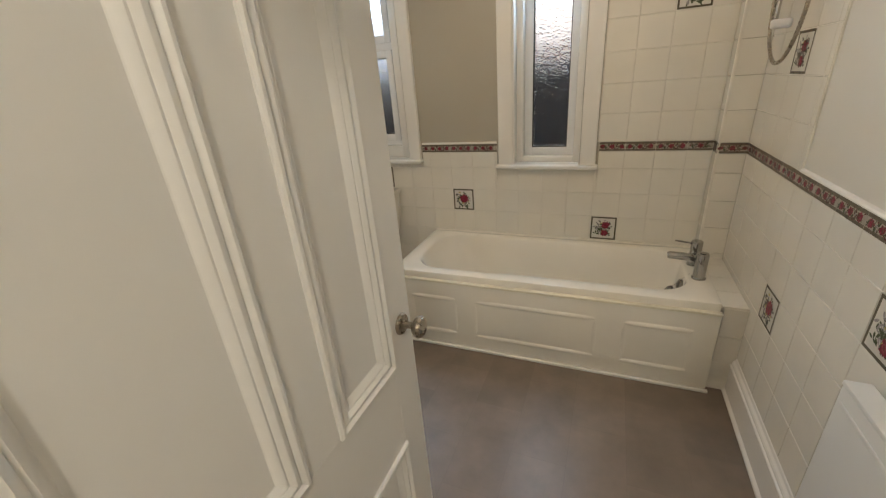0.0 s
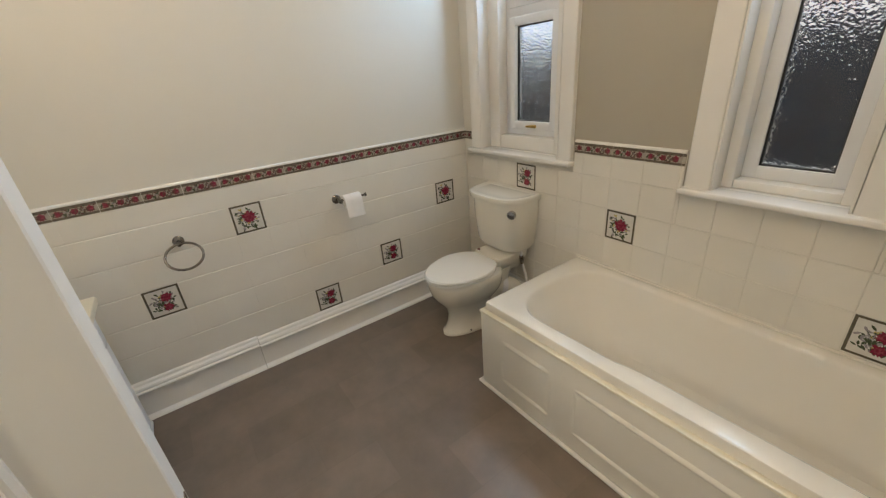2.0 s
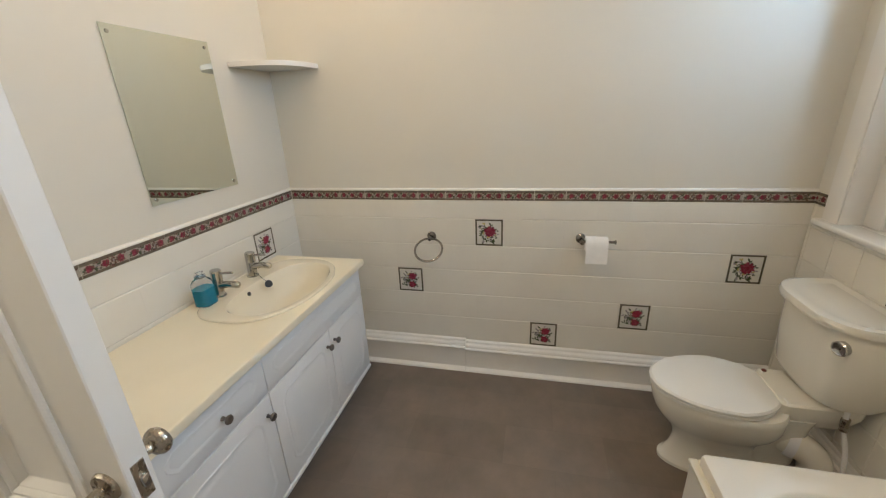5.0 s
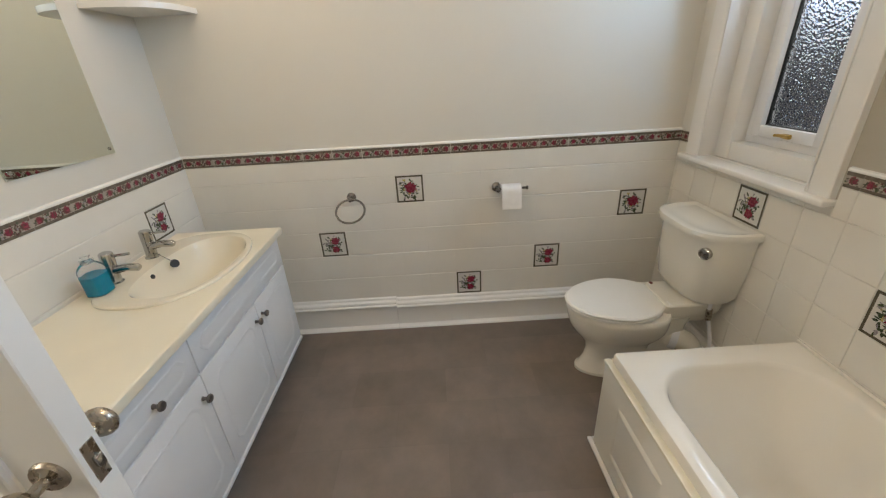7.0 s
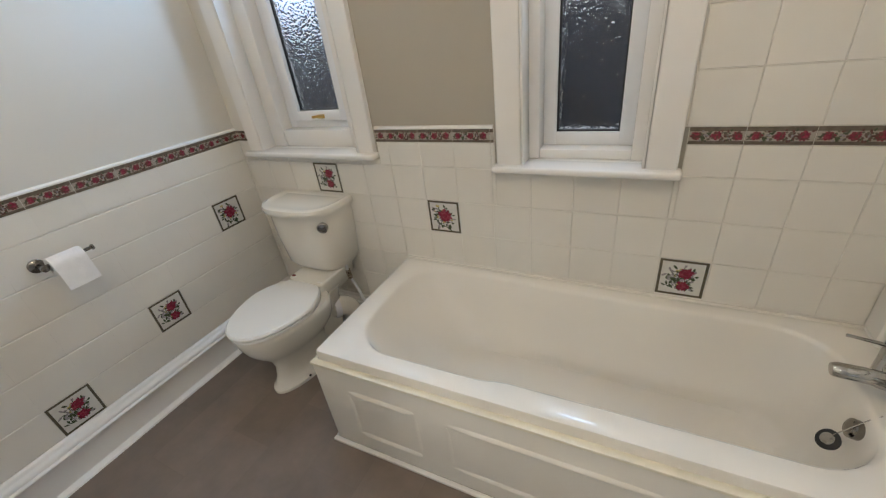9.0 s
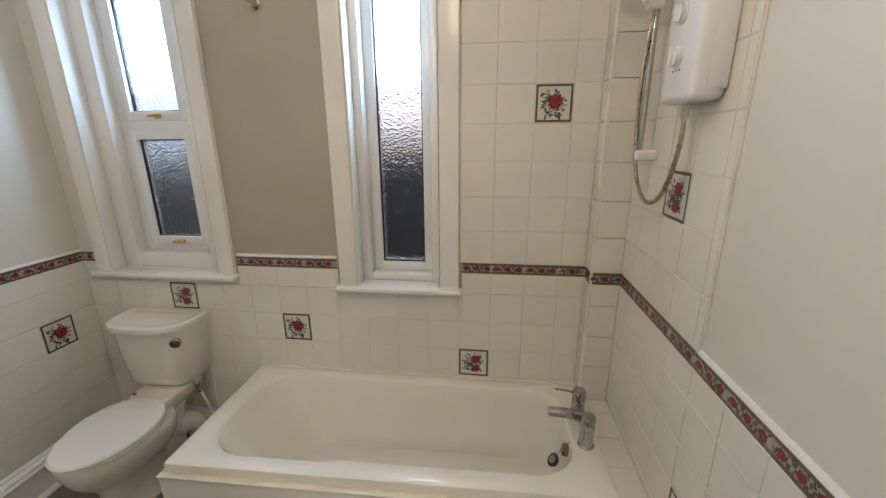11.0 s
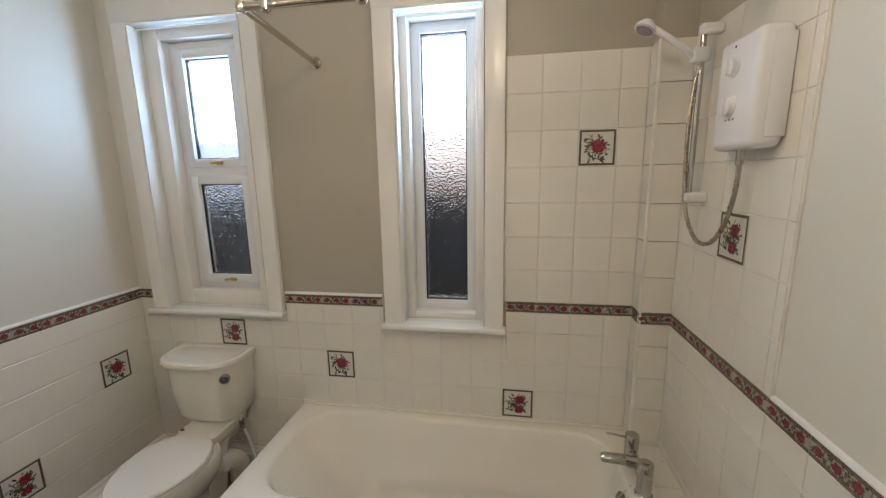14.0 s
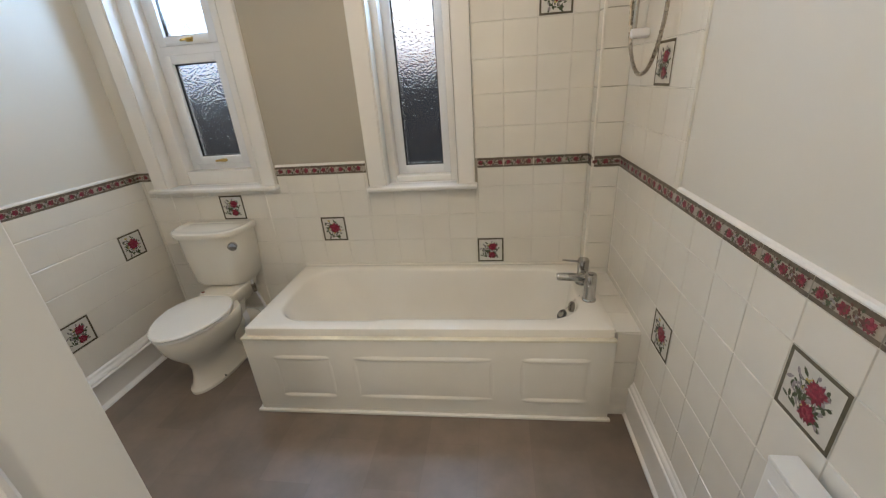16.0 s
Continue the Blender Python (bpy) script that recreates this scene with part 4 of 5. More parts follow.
# ---- shower ----
sh = thing("electric_shower", (0.65, 2.16, 1.79), "white electric shower unit with two dials", "shower unit")
part("case", box(0.610, XE - TILE, 2.036, 2.238, 1.763, 2.066, 0.022, 4), M_WHITEP, sh)
part("side_strip", box(0.640, 0.689, 2.0335, 2.0365, 1.79, 2.04, 0.001), M_WHITEP, sh)
for z, r in ((1.987, 0.024), (1.883, 0.027)):
    d = part("dial", lathe((0.610, 2.147, z), [(r + 0.004, -0.002), (r + 0.003, 0.004), (r, 0.005), (r * 0.92, 0.015), (0.0, 0.016)], (-1, 0, 0), 22), M_WHITEP, sh, "white plastic dial")
    part("grip", box(0.586, 0.598, 2.142, 2.152, z - r * 0.9, z + r * 0.9, 0.003), M_WHITEP, d)
part("indicator", lathe((0.610, 2.150, 2.040), [(0.004, 0), (0.003, 0.001), (0.0, 0.0012)], (-1, 0, 0), 10), M_BLACK, sh, "small dark indicator light")
for k in range(3):
    part("mark", box(0.6092, 0.6105, 2.122 + 0.018 * k, 2.130 + 0.018 * k, 1.845, 1.849), M_GAP, sh, "small grey printed mark", smooth=0)
part("inlet_nut", tube([(0.650, 2.145, 1.765), (0.650, 2.145, 1.722)], [0.011, 0.010], 8), M_CHROME, sh)
rail = thing("shower_riser_rail", (0.64, 2.41, 1.6), "chrome shower riser rail with white plastic brackets", "riser rail")
part("bar", tube([(0.635, 2.41, 1.60), (0.635, 2.41, 2.185)], 0.0095, 14), M_CHROME, rail)
for z in (1.615, 2.170):
    part("bracket", box(0.620, XE - TILE, 2.393, 2.427, z - 0.018, z + 0.018, 0.010, 3), M_WHITEP, rail)
part("slider", box(0.600, 0.655, 2.390, 2.432, 2.065, 2.115, 0.012, 3), M_WHITEP, rail)
hs = thing("shower_handset", (0.53, 2.41, 2.12), "white plastic hand shower resting in its slider", "hand shower")
part("grip", tube(smooth_path([(0.628, 2.405, 2.072), (0.585, 2.405, 2.105), (0.52, 2.41, 2.155), (0.47, 2.415, 2.190)], 5), 0.0115, 12), M_WHITEP, hs)
hd = part("head", lathe((0.462, 2.415, 2.210), [(0.0, 0.0), (0.020, 0.004), (0.034, 0.020), (0.036, 0.032), (0.0, 0.034)], (-0.45, -0.1, -0.9), 22), M_WHITEP, hs)
part("spray_plate", lathe((0.462 - 0.0155, 2.415 - 0.0034, 2.210 - 0.0308), [(0.028, 0), (0.027, 0.002), (0.0, 0.0022)], (-0.45, -0.1, -0.9), 20), M_GREY, hd)
hose_pts = smooth_path([(0.650, 2.145, 1.724), (0.648, 2.148, 1.64), (0.643, 2.175, 1.545), (0.638, 2.235, 1.480), (0.634, 2.32, 1.475), (0.628, 2.395, 1.55), (0.622, 2.418, 1.66), (0.618, 2.422, 1.85), (0.622, 2.414, 2.00), (0.630, 2.404, 2.070)], 16)
tagged(part("shower_hose", tube(hose_pts, [0.0076 if i % 2 else 0.0064 for i in range(len(hose_pts))], 10), M_NICKEL, None, "ribbed metal shower hose hanging in a loop"), category="hose")

# curtain rail
cr = thing("shower_curtain_rail", (-0.1, 2.1, 2.24), "L-shaped chrome shower curtain rail hung from the ceiling", "curtain rail")
RZ, RY = 2.234, 2.095
part("long_rail", tube([(-0.822, RY, RZ), (XE - 0.012, RY, RZ)], 0.0125, 16), M_RAIL, cr)
part("short_rail", tube([(-0.834, RY + 0.012, RZ), (-0.897, 2.695, RZ)], 0.0125, 16), M_RAIL, cr)
part("elbow", lathe((-0.833, RY, RZ - 0.018), [(0.0, 0.0), (0.014, 0.002), (0.018, 0.018), (0.014, 0.034), (0.0, 0.036)], n=16), M_RAIL, cr)
part("flange", lathe((-0.895, YN - 0.001, RZ), [(0.027, 0), (0.027, 0.005), (0.018, 0.012), (0.016, 0.03)], (0, -1, 0), 20), M_RAIL, cr)
part("flange", lathe((XE - TILE, RY, RZ), [(0.030, 0), (0.030, 0.006), (0.018, 0.014), (0.017, 0.035)], (-1, 0, 0), 20), M_RAIL, cr)
for x in (-0.750, -0.438):
    part("post", tube([(x, RY, RZ + 0.02), (x, RY, ZC)], 0.0125, 14), M_RAIL, cr)
    part("clip", lathe((x, RY, RZ - 0.02), [(0.012, 0), (0.017, 0.006), (0.017, 0.03), (0.010, 0.038), (0.014, 0.045)], n=14), M_RAIL, cr)

ringo = None
for k in range(13):
    x = 0.522 + 0.0112 * k
    m = pose(x, RY, RZ, 0, random.uniform(-3, 3), random.uniform(-6, 6))
    if ringo is None:
        ringo = thing("curtain_ring", (0, 0, 0), "chrome curtain ring with a clear hook, on the rail", "curtain ring", "curtain rings")
        part("ring", tube([(0, 0.027 * math.sin(a), 0.027 * math.cos(a) - 0.013) for a in [2 * math.pi * j / 24 for j in range(24)]], 0.0030, 8, cyclic=True), M_BRIGHT, ringo)
        part("hook", tube([(0, 0, -0.040), (0.001, 0.003, -0.055), (0, 0.0, -0.064), (0, -0.004, -0.058)], 0.0014, 6), M_CLEAR, ringo)
        ringo.matrix_basis = m
    else:
        copy_thing(ringo, m)

# ---- door ----
DXE, DXW, DY0, DY1 = -0.356, -0.396, 0.078, 0.888


def door_leaf():
    """A four-panel door standing open at a right angle, its faces to +x and -x."""
    stile, top, lock0, lock1, bot = 0.098, 0.10, 0.665, 0.905, 0.20
    H = 2.00
    bm = bmesh.new()
    m0, m1, z0 = 0.495, 0.588, 0.008
    box(DXW, DXE, DY0, DY0 + 0.145, z0, H, 0.002, 1, bm)
    box(DXW, DXE, DY1 - stile, DY1, z0, H, 0.002, 1, bm)
    e = 0.0005
    for a, b in ((z0, bot), (lock0, lock1), (H - top, H)):
        box(DXW + e, DXE - e, DY0 + 0.144, DY1 - stile + 0.001, a, b, 0.0, 1, bm)
    for a, b in ((bot, lock0), (lock1, H - top)):
        box(DXW + 2 * e, DXE - 2 * e, m0, m1, a - 0.001, b + 0.001, 0.0, 1, bm)
    return bm, [(DY0 + 0.145, m0), (m1, DY1 - stile)], [(bot, lock0), (lock1, H - top)]


bm, ycols, zrows = door_leaf()
door = structure("door_1", bm, M_DOOR, "white panelled door standing open into the room", 35)
for y0, y1 in ycols:
    for z0, z1 in zrows:
        part("panel", box(DXW + 0.013, DXE - 0.013, y0 - 0.004, y1 + 0.004, z0 - 0.004, z1 + 0.004), M_DOOR, door, smooth=0)
        for s, xf in ((1, DXE), (-1, DXW)):
            def rect(i, u):
                return [(xf + s * u, y, z) for y, z in ((y0 + i, z0 + i), (y1 - i, z0 + i), (y1 - i, z1 - i), (y0 + i, z1 - i))]
            prof = [(-0.004, -0.002), (-0.004, 0.004), (0.000, 0.008), (0.005, 0.0085), (0.009, 0.005), (0.011, 0.001), (0.016, 0.0045), (0.022, 0.005), (0.027, 0.002), (0.030, -0.002), (0.034, -0.001), (0.038, -0.003), (0.043, -0.0115), (0.046, -0.0132)]
            part("moulding", loft([rect(i, u) for i, u in prof], cap_first=False, cap_last=False), M_DOOR, door)
KY, KZ = 0.842, 0.990
for s, xf in ((1, DXE), (-1, DXW)):
    rs = part("rose", lathe((xf, KY, KZ), [(0.026, 0), (0.026, 0.003), (0.023, 0.007), (0.012, 0.008), (0.009, 0.010)], (s, 0, 0), 28), M_NICKEL, door, "round brushed nickel rose")
    part("door_knob", lathe((xf, KY, KZ), [(0.009, 0.008), (0.008, 0.026), (0.010, 0.032), (0.020, 0.037), (0.0255, 0.044), (0.0265, 0.050), (0.023, 0.057), (0.012, 0.062), (0.0, 0.063)], (s, 0, 0), 28), M_NICKEL, rs, "oval brushed nickel knob")
    for dy in (-0.018, 0.018):
        part("screw", lathe((xf + s * 0.006, KY + dy, KZ + 0.001), [(0.003, 0), (0.0025, 0.0016), (0.0, 0.0018)], (s, 0, 0), 8), M_PEWTER, rs)
lp = part("latch_plate", box(DXW + 0.009, DXE - 0.009, DY1 - 0.002, DY1 + 0.0015, KZ - 0.035, KZ + 0.035, 0.0008, 1), M_NICKEL, door, "worn metal latch plate")
part("latch_bolt", box(DXW + 0.014, DXE - 0.014, DY1, DY1 + 0.010, KZ - 0.010, KZ + 0.010, 0.003), M_CHROME, lp)
for z in (0.25, 1.75):
    part("hinge", tube([(DXW + 0.002, DY0 - 0.002, z - 0.045), (DXW + 0.002, DY0 - 0.002, z + 0.045)], 0.006, 10), M_NICKEL, door)

# ---- tiles, last ----
ROWS_LOW = [0.042, 0.194, 0.346, 0.498, 0.650, 0.802, 0.954, 1.056]
BORDER = (1.056, 1.108)
ROWS_HIGH = [1.108 + 0.157 * k for k in range(8)]
GAPS = {"v": 0.0012, "h": 0.0022}
tile_cache = {}


def tile_mesh(w, h, soft=True):
    key = (round(w, 3), round(h, 3), soft)
    if key not in tile_cache:
        bm = bmesh.new()
        hx, hz = w / 2, h / 2
        b, s = min(0.0014 if soft else 0.0028, hz * 0.4), min(0.0014 if soft else 0.00003, hx * 0.4)
        r = [[(-hx, 0, -hz), (hx, 0, -hz), (hx, 0, hz), (-hx, 0, hz)], [(-hx, -TILE + 0.0026, -hz), (hx, -TILE + 0.0026, -hz), (hx, -TILE + 0.0026, hz), (-hx, -TILE + 0.0026, hz)],
             [(-hx + s, -TILE, -hz + b), (hx - s, -TILE, -hz + b), (hx - s, -TILE, hz - b), (-hx + s, -TILE, hz - b)]]
        loft(r, bm, cap_first=False)
        tile_cache[key] = mesh_of("tile", bm, M_TILE, 0)
    return tile_cache[key]


def petal(bm, x, z, ang, ln, wd, layer, mi, squash=1.0):
    c, s = math.cos(ang), math.sin(ang)
    pts = [(0, 0), (0.35, 0.5), (0.75, 0.42), (1, 0), (0.75, -0.42), (0.35, -0.5)]
    f = bm.faces.new([bm.verts.new((x + c * a * ln - s * b * wd, -TILE - 0.00012 - 0.00001 * layer, z + squash * (s * a * ln + c * b * wd))) for a, b in pts])
    f.material_index = mi


def decor_mesh(variant):
    """A printed tile: a dark olive frame round a white field with red flowers, leaves and stems."""
    rng = random.Random(40 + variant)
    bm = bmesh.new()
    h = 0.0755
    loft([[(-h, 0, -h), (h, 0, -h), (h, 0, h), (-h, 0, h)], [(-h, -TILE, -h), (h, -TILE, -h), (h, -TILE, h), (-h, -TILE, h)]], bm, cap_first=False)
    i = h - 0.010
    for a, b in (((-h, -h), (h, -h)), ((h, -h), (h, h)), ((h, h), (-h, h)), ((-h, h), (-h, -h))):
        k = i / h
        f = bm.faces.new([bm.verts.new((p[0] * q, -TILE - 0.0001, p[1] * q)) for p, q in ((a, 0.985), (b, 0.985), (b, k), (a, k))])
        f.material_index = 1
    lay = 0
    heads = [(0.004, 0.004, 0.031)] if variant == 0 else [(0.012, 0.022, 0.023), (0.008, -0.030, 0.021)]
    for _ in range(26):
        ang = rng.uniform(0.2, 2.95) if rng.random() < 0.75 else rng.uniform(0, 6.28)
        L = rng.uniform(0.028, 0.066)
        x, z = rng.gauss(0, 0.008), rng.gauss(-0.012, 0.012)
        lay += 1
        petal(bm, x, z, ang, L, 0.0035, lay, rng.choice((3, 4, 4)))
        lay += 1
        petal(bm, x + math.cos(ang) * L * 0.75, z + math.sin(ang) * L * 0.75, ang + rng.uniform(-0.5, 0.5), 0.014, 0.008, lay, rng.choice((3, 4, 4, 6)))
    for _ in range(66):
        lay += 1
        petal(bm, rng.uniform(-0.046, 0.036), rng.uniform(-0.052, 0.040), rng.uniform(0, 6.28), rng.uniform(0.014, 0.026), rng.uniform(0.006, 0.010), lay, rng.choice((3, 4, 4, 3)))
    lay += 1
    petal(bm, -0.012, -0.030, 0.6, 0.026, 0.014, lay, 6)
    for cx, cz, r in heads:
        for ring_r, count, mi in ((1.12, 15, 2), (0.8, 11, 2), (0.6, 8, 5), (0.45, 7, 2)):
            for k in range(count):
                lay += 1
                petal(bm, cx, cz, 2 * math.pi * (k + rng.random() * 0.6) / count, r * ring_r * rng.uniform(0.8, 1.15), r * 0.42, lay, mi if rng.random() < 0.8 else 5)
    return mesh_of("decor_tile", bm, [M_PRINTBG, M_OLIVE, M_RED, M_LEAF, M_GREY, M_PINK, M_YEL], 0)


def border_mesh(w):
    """A printed border strip of that width: brown edges, red flowers and cream leaves on maroon."""
    key = ("border", round(w, 3))
    if key in tile_cache:
        return tile_cache[key]
    rng = random.Random(9)
    bm = bmesh.new()
    hx, hz = w / 2 - 0.0008, 0.0252
    loft([[(-hx, 0, -hz), (hx, 0, -hz), (hx, 0, hz), (-hx, 0, hz)], [(-hx, -TILE, -hz), (hx, -TILE, -hz), (hx, -TILE, hz), (-hx, -TILE, hz)]], bm, cap_first=False)
    for a, b in ((-hz, -hz + 0.0100), (hz - 0.0120, hz)):
        f = bm.faces.new([bm.verts.new((x, -TILE - 0.0001, z)) for x, z in ((-hx, a), (hx, a), (hx, b), (-hx, b))])
        f.material_index = 1
    lay = 0
    for n in range(-2, 3):
        x = 0.0515 * n
        for j in range(34):
            lay += 1
            u, v = x + rng.choice((-1, 1)) * rng.uniform(0.013, 0.026), rng.uniform(-0.012, 0.012)
            if abs(u) + 0.010 < hx:
                petal(bm, u, v, rng.uniform(0, 6.28), rng.uniform(0.007, 0.012), 0.0055, lay, rng.choice((3, 3, 7, 7, 1, 1, 4)), 0.85)
        for r, count in ((0.0145, 12), (0.0115, 10), (0.0075, 7)):
            for j in range(count):
                lay += 1
                ln = r * rng.uniform(0.85, 1.1)
                if abs(x) + ln < hx:
                    petal(bm, x, 0.0, 2 * math.pi * (j + rng.random() * 0.7) / count, ln, 0.008, lay, rng.choice((2, 2, 7, 7, 5)), 1.0)
    tile_cache[key] = mesh_of("border_tile", bm, [M_BORDERBG, M_EDGE, M_RED, M_LEAF, M_GREY, M_PINK, M_YEL, M_MAROON], 0)
    return tile_cache[key]


DECOR = [decor_mesh(0), decor_mesh(1)]
SIDES = {"N": (0, lambda u, z, p: (u, p, z)), "W": (90, lambda u, z, p: (p, u, z)), "E": (-90, lambda u, z, p: (p, u, z)), "S": (180, lambda u, z, p: (u, p, z))}


def place(parent, name, me, side, u, z, plane):
    rz, at = SIDES[side]
    ob = new(name, me)
    ob.parent = parent
    ob.matrix_basis = pose(*at(u, z, plane), 0, 0, rz)
    return ob


def cut_out(rects, hole):
    out = []
    for a, b, c, d in rects:
        e, f, g, h = hole
        if b <= e or a >= f or d <= g or c >= h:
            out.append((a, b, c, d))
            continue
        if a < e:
            out.append((a, e, c, d))
        if b > f:
            out.append((f, b, c, d))
        a2, b2 = max(a, e), min(b, f)
        if c < g:
            out.append((a2, b2, c, g))
        if d > h:
            out.append((a2, b2, h, d))
    return [r for r in out if r[1] - r[0] > 0.006 and r[3] - r[2] > 0.006]


def tiled(parent, side, plane, u0, u1, rows, anchor, pitch, holes=(), decor=(), gv=None):
    """Tiles a stretch of wall on a grid; cut tiles at the ends and round holes."""
    gv = gv or GAPS["v"]
    k0 = math.floor((u0 - anchor) / pitch)
    k1 = math.ceil((u1 - anchor) / pitch)
    for r, (z0, z1) in enumerate(zip(rows, rows[1:])):
        for k in range(k0, k1):
            a, b = max(anchor + k * pitch, u0), min(anchor + (k + 1) * pitch, u1)
            if b - a < 0.006:
                continue
            hit = [v for kk, rr, v in decor if kk == k and rr == r]
            if hit:
                place(parent, "decor_tile", DECOR[hit[0]], side, (a + b) / 2, (z0 + z1) / 2, plane)
                continue
            rects = [(a, b, z0, z1)]
            for h in holes:
                rects = cut_out(rects, h)
            for a2, b2, c2, d2 in rects:
                place(parent, "tile", tile_mesh(b2 - a2 - gv, d2 - c2 - GAPS["h"], gv > 0.0005), side, (a2 + b2) / 2, (c2 + d2) / 2, plane)


def bordered(parent, side, plane, u0, u1, anchor, pitch, holes=()):
    k0, k1 = math.floor((u0 - anchor) / pitch), math.ceil((u1 - anchor) / pitch)
    for k in range(k0, k1):
        rects = [(max(anchor + k * pitch, u0), min(anchor + (k + 1) * pitch, u1), *BORDER)]
        for h in holes:
            rects = cut_out(rects, h)
        for a, b, _, _ in rects:
            if b - a > 0.01:
                place(parent, "border_tile", border_mesh(b - a), side, (a + b) / 2, sum(BORDER) / 2, plane)


def backing(side, u0, u1, z0, z1, parent, holes=()):
    """The grout bed that shows in the joints."""
    bm = bmesh.new()
    rects = [(u0, u1, z0, z1)]
    for h in holes:
        rects = cut_out(rects, h)
    t = 0.0052
    for a, b, c, d in rects:
        if side == "N":
            box(a, b, YN - t, YN + 0.001, c, d, bm=bm)
        elif side == "S":
            box(a, b, YS - 0.001, YS + t, c, d, bm=bm)
        elif side == "W":
            box(XW - 0.001, XW + t, a, b, c, d, bm=bm)
        else:
            box(XE - t, XE + 0.001, a, b, c, d, bm=bm)
    part("grout", bm, M_GROUT, parent, smooth=0)


def bead(a, b, out_dir, parent):
    part("bead", sweep([(0, 0), (0.011, 0), (0.012, 0.004), (0.009, 0.010), (0, 0.013)], a, b, out_dir), M_GLOSS, parent, "thin white finishing bead")


WHOLES = [(w["cx"] - w["out"] - 0.001, w["cx"] + w["out"] + 0.001, w["sill"] - 0.027, 3.0) for w in WIN]
WHOLES = [(a - (0.011 if z < 1.1 else 0), b + 0.011, z, t) for a, b, z, t in WHOLES]
PN = 0.155
backing("N", XW + 0.006, BX + 0.005, 0.0, BORDER[1], wall_north, WHOLES)
backing("N", WIN[1]["cx"] + WIN[1]["out"], BX + 0.005, BORDER[1], ROWS_HIGH[-1], wall_north)
tiled(wall_north, "N", YN, XW + TILE, BX, ROWS_LOW, -0.02, PN, WHOLES, [(-6, 4, 0), (0, 3, 1), (-10, 5, 1)])
bordered(wall_north, "N", YN, XW + TILE, BX, -0.02, PN, WHOLES)
tiled(wall_north, "N", YN, WIN[1]["cx"] + WIN[1]["out"] + 0.003, BX, ROWS_HIGH, -0.02, 0.1575, (), [(2, 4, 0)])
for a, b in ((WIN[0]["cx"] + WIN[0]["out"] + 0.014, WIN[1]["cx"] - WIN[1]["out"] - 0.014),):
    bead((a, YN, BORDER[1]), (b, YN, BORDER[1]), (0, -1, 0), wall_north)
backing("W", YS + 0.002, YN - 0.006, 0.0, BORDER[1], wall_west)
tiled(wall_west, "W", XW, YS + TILE, YN - TILE, ROWS_LOW, 0.703, 0.1555, (), [(3, 5, 0), (0, 3, 1), (5, 1, 1), (8, 2, 1), (11, 4, 0)], 0.00003)
bordered(wall_west, "W", XW, YS + TILE, YN - TILE, 0.703, 0.1555)
bead((XW, YS, BORDER[1]), (XW, YN, BORDER[1]), (1, 0, 0), wall_west)
backing("E", YS + 0.002, BY, 0.0, BORDER[1], wall_east)
backing("E", 1.950, BY, BORDER[1], ROWS_HIGH[-1], wall_east)
tiled(wall_east, "E", XE, YS + TILE, BY + 0.006, ROWS_LOW, 1.806, 0.1555, (), [(0, 3, 0), (-4, 5, 1)])
bordered(wall_east, "E", XE, YS + TILE, BY + 0.006, 1.806, 0.1555)
tiled(wall_east, "E", XE, 1.952, BY + 0.006, ROWS_HIGH, 2.140, 0.1555, (), [(0, 2, 1)])
bead((XE, YS, BORDER[1]), (XE, 1.948, BORDER[1]), (-1, 0, 0), wall_east)
backing("S", XW + 0.006, DOOR[0] - 0.10, 0.75, BORDER[1], wall_south)
tiled(wall_south, "S", YS, XW + TILE, DOOR[0] - 0.10, ROWS_LOW[4:], -1.825, 0.1555, (), [(0, 1, 1)], 0.00003)
bordered(wall_south, "S", YS, XW + TILE, DOOR[0] - 0.10, -1.825, 0.1555)
bead((XW, YS, BORDER[1]), (DOOR[0] - 0.10, YS, BORDER[1]), (0, 1, 0), wall_south)
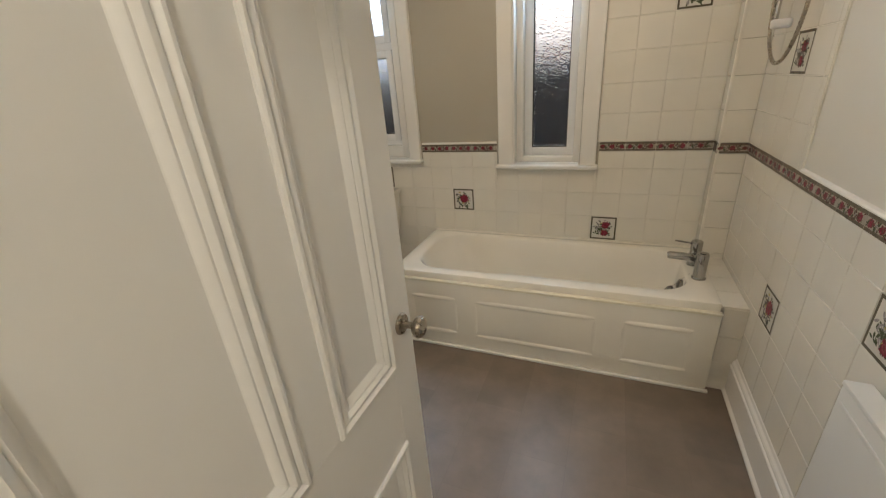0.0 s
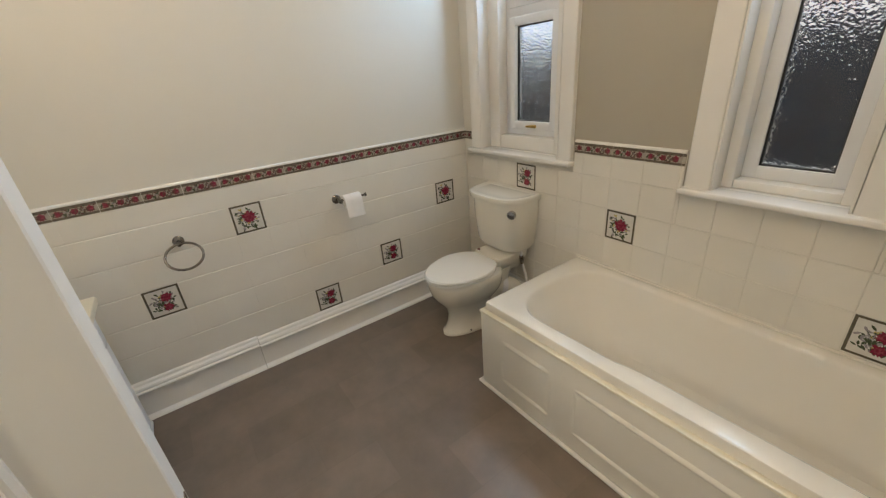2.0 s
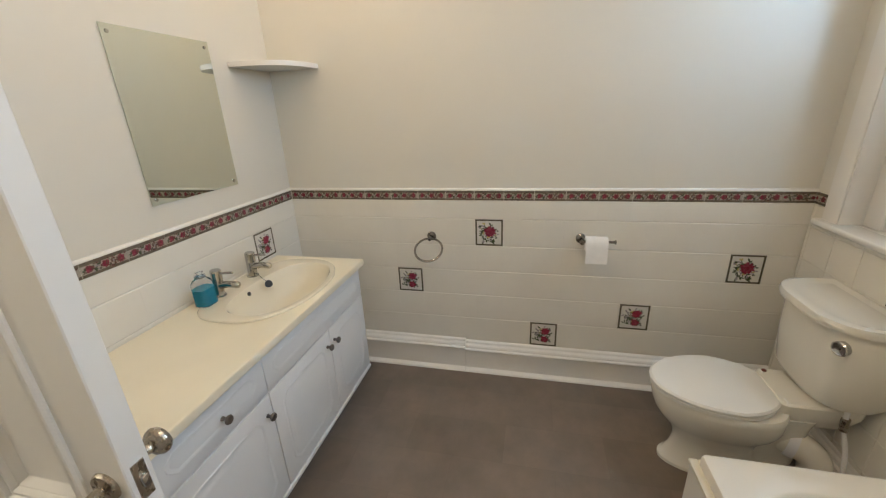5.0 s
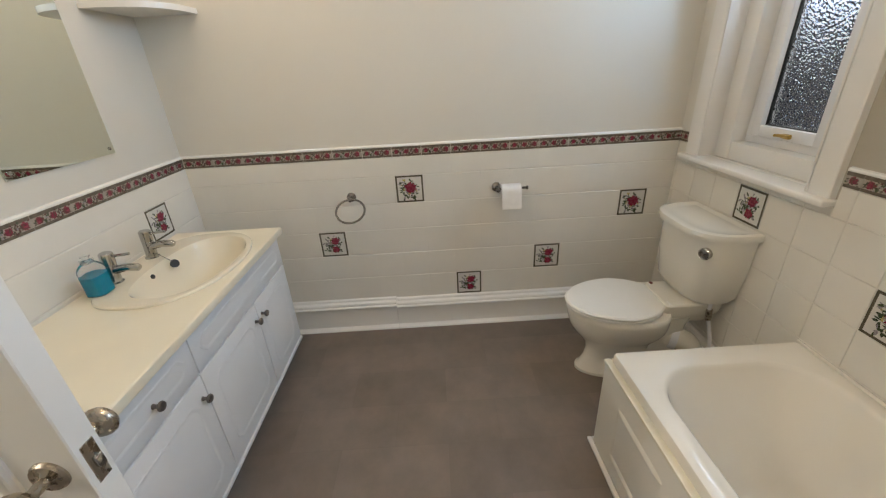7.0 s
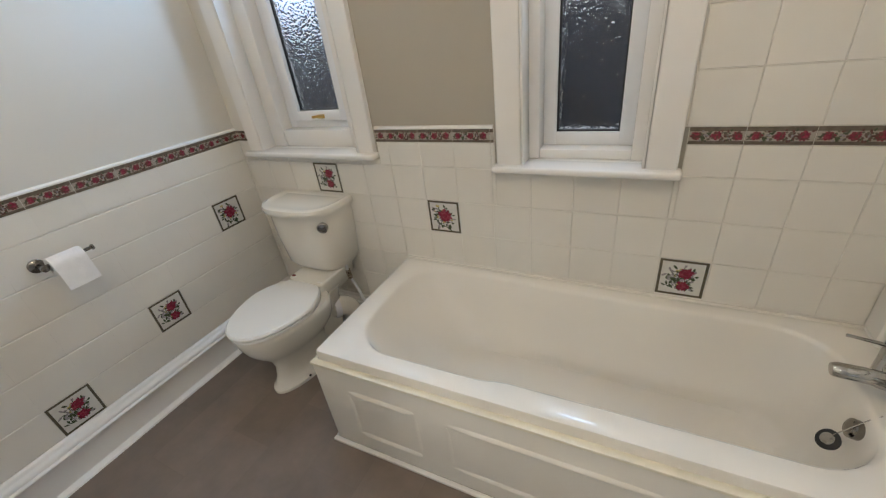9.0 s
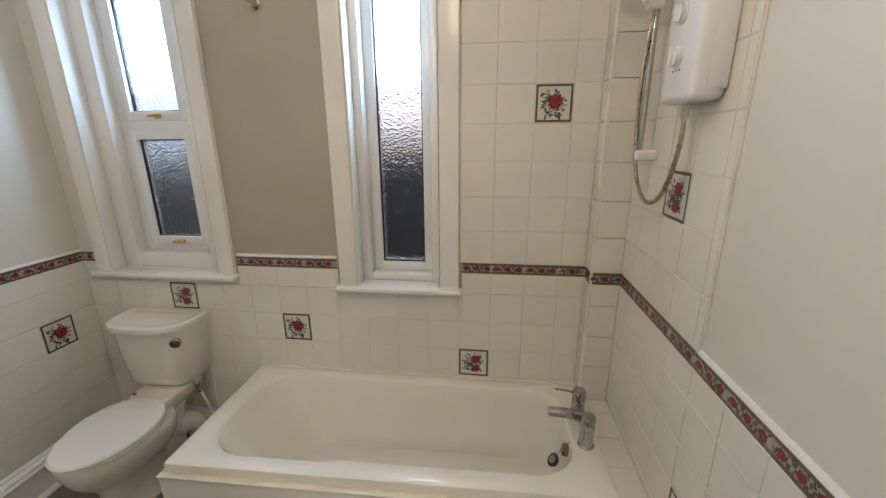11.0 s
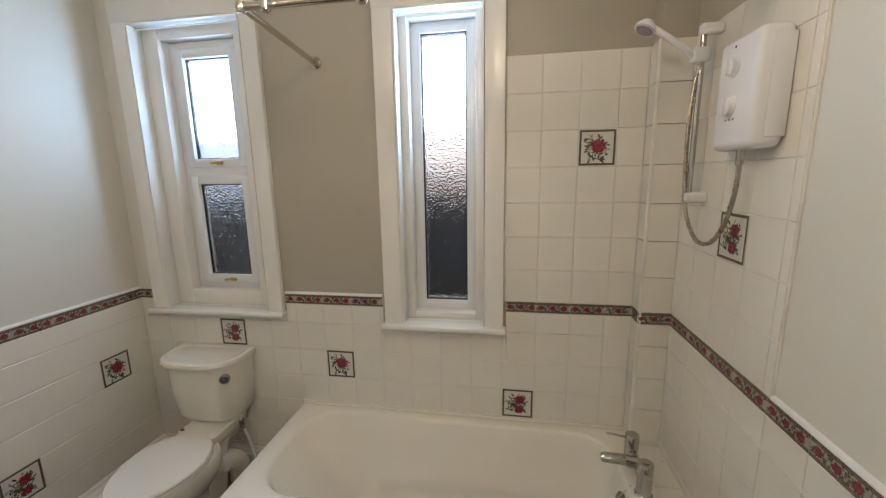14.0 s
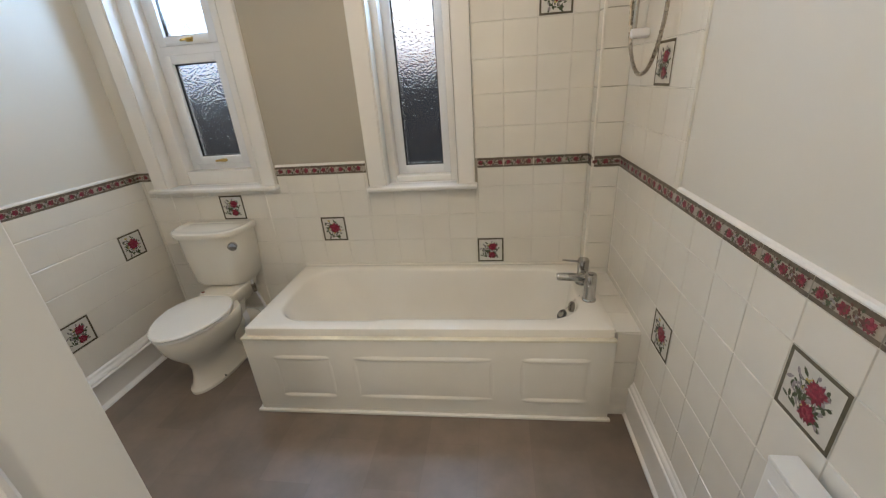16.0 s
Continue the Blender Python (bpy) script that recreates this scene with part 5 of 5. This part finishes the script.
for a, b, c in ((XW + 0.001, WIN[0]["cx"] - WIN[0]["out"] - 0.013, BORDER[1] + 0.001), (WIN[0]["cx"] - WIN[0]["out"] - 0.0129, WIN[0]["cx"] + WIN[0]["out"], WIN[0]["arch"] + 0.001)):
    part("pale_wall_paint", box(a, b, YN - 0.004, YN + 0.001, c, ZC - 0.001), M_PAINT, wall_north, "off-white paint round the two-light window", smooth=0)
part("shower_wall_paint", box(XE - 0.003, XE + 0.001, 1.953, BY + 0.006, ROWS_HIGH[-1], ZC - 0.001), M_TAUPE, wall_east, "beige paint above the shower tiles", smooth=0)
# the boxed-in corner: front and side faces, floor to the top row
for rows in (ROWS_LOW, ROWS_HIGH):
    tiled(pipe_boxing, "N", BY + 0.008, BX + 0.001, XE - TILE, rows, BX, 0.15)
    for a, b in zip(rows, rows[1:]):
        ob = new("tile", tile_mesh(YN - BY - TILE - 0.002, b - a - GAPS["h"]))
        ob.parent = pipe_boxing
        ob.matrix_basis = pose(BX + 0.008, (BY + YN - TILE) / 2, (a + b) / 2, 0, 0, -90)
place(pipe_boxing, "border_tile", border_mesh(XE - TILE - BX), "N", (BX + XE - TILE) / 2, sum(BORDER) / 2, BY + 0.008)
ob = new("border_tile", border_mesh(YN - BY - TILE))
ob.parent = pipe_boxing
ob.matrix_basis = pose(BX + 0.008, (BY + YN - TILE) / 2, sum(BORDER) / 2, 0, 0, -90)
trim = structure("trim", lathe((BX + 0.0065, BY + 0.0065, 0.472), [(0.0078, 0.0), (0.0078, ROWS_HIGH[-1] - 0.472)], n=14), M_GROUT, "cream plastic trim on the tiled corner", 60)
# ledge: tiles on top and front
for y0, y1 in ((2.049, 2.20), (2.20, 2.352), (2.352, 2.504), (2.504, BY)):
    ob = new("tile", tile_mesh(XE - TILE - 0.582, y1 - y0 - 0.002))
    ob.parent = bath_ledge
    ob.matrix_basis = pose((0.582 + XE - TILE) / 2, (y0 + y1) / 2, 0.462, -90, 0, 0)
for z0, z1 in ((0.165, 0.31), (0.31, 0.462)):
    ob = new("tile", tile_mesh(XE - TILE - 0.598, z1 - z0 - 0.002))
    ob.parent = bath_ledge
    ob.matrix_basis = pose((0.598 + XE - TILE) / 2, 2.055, (z0 + z1) / 2, 0, 0, 0)
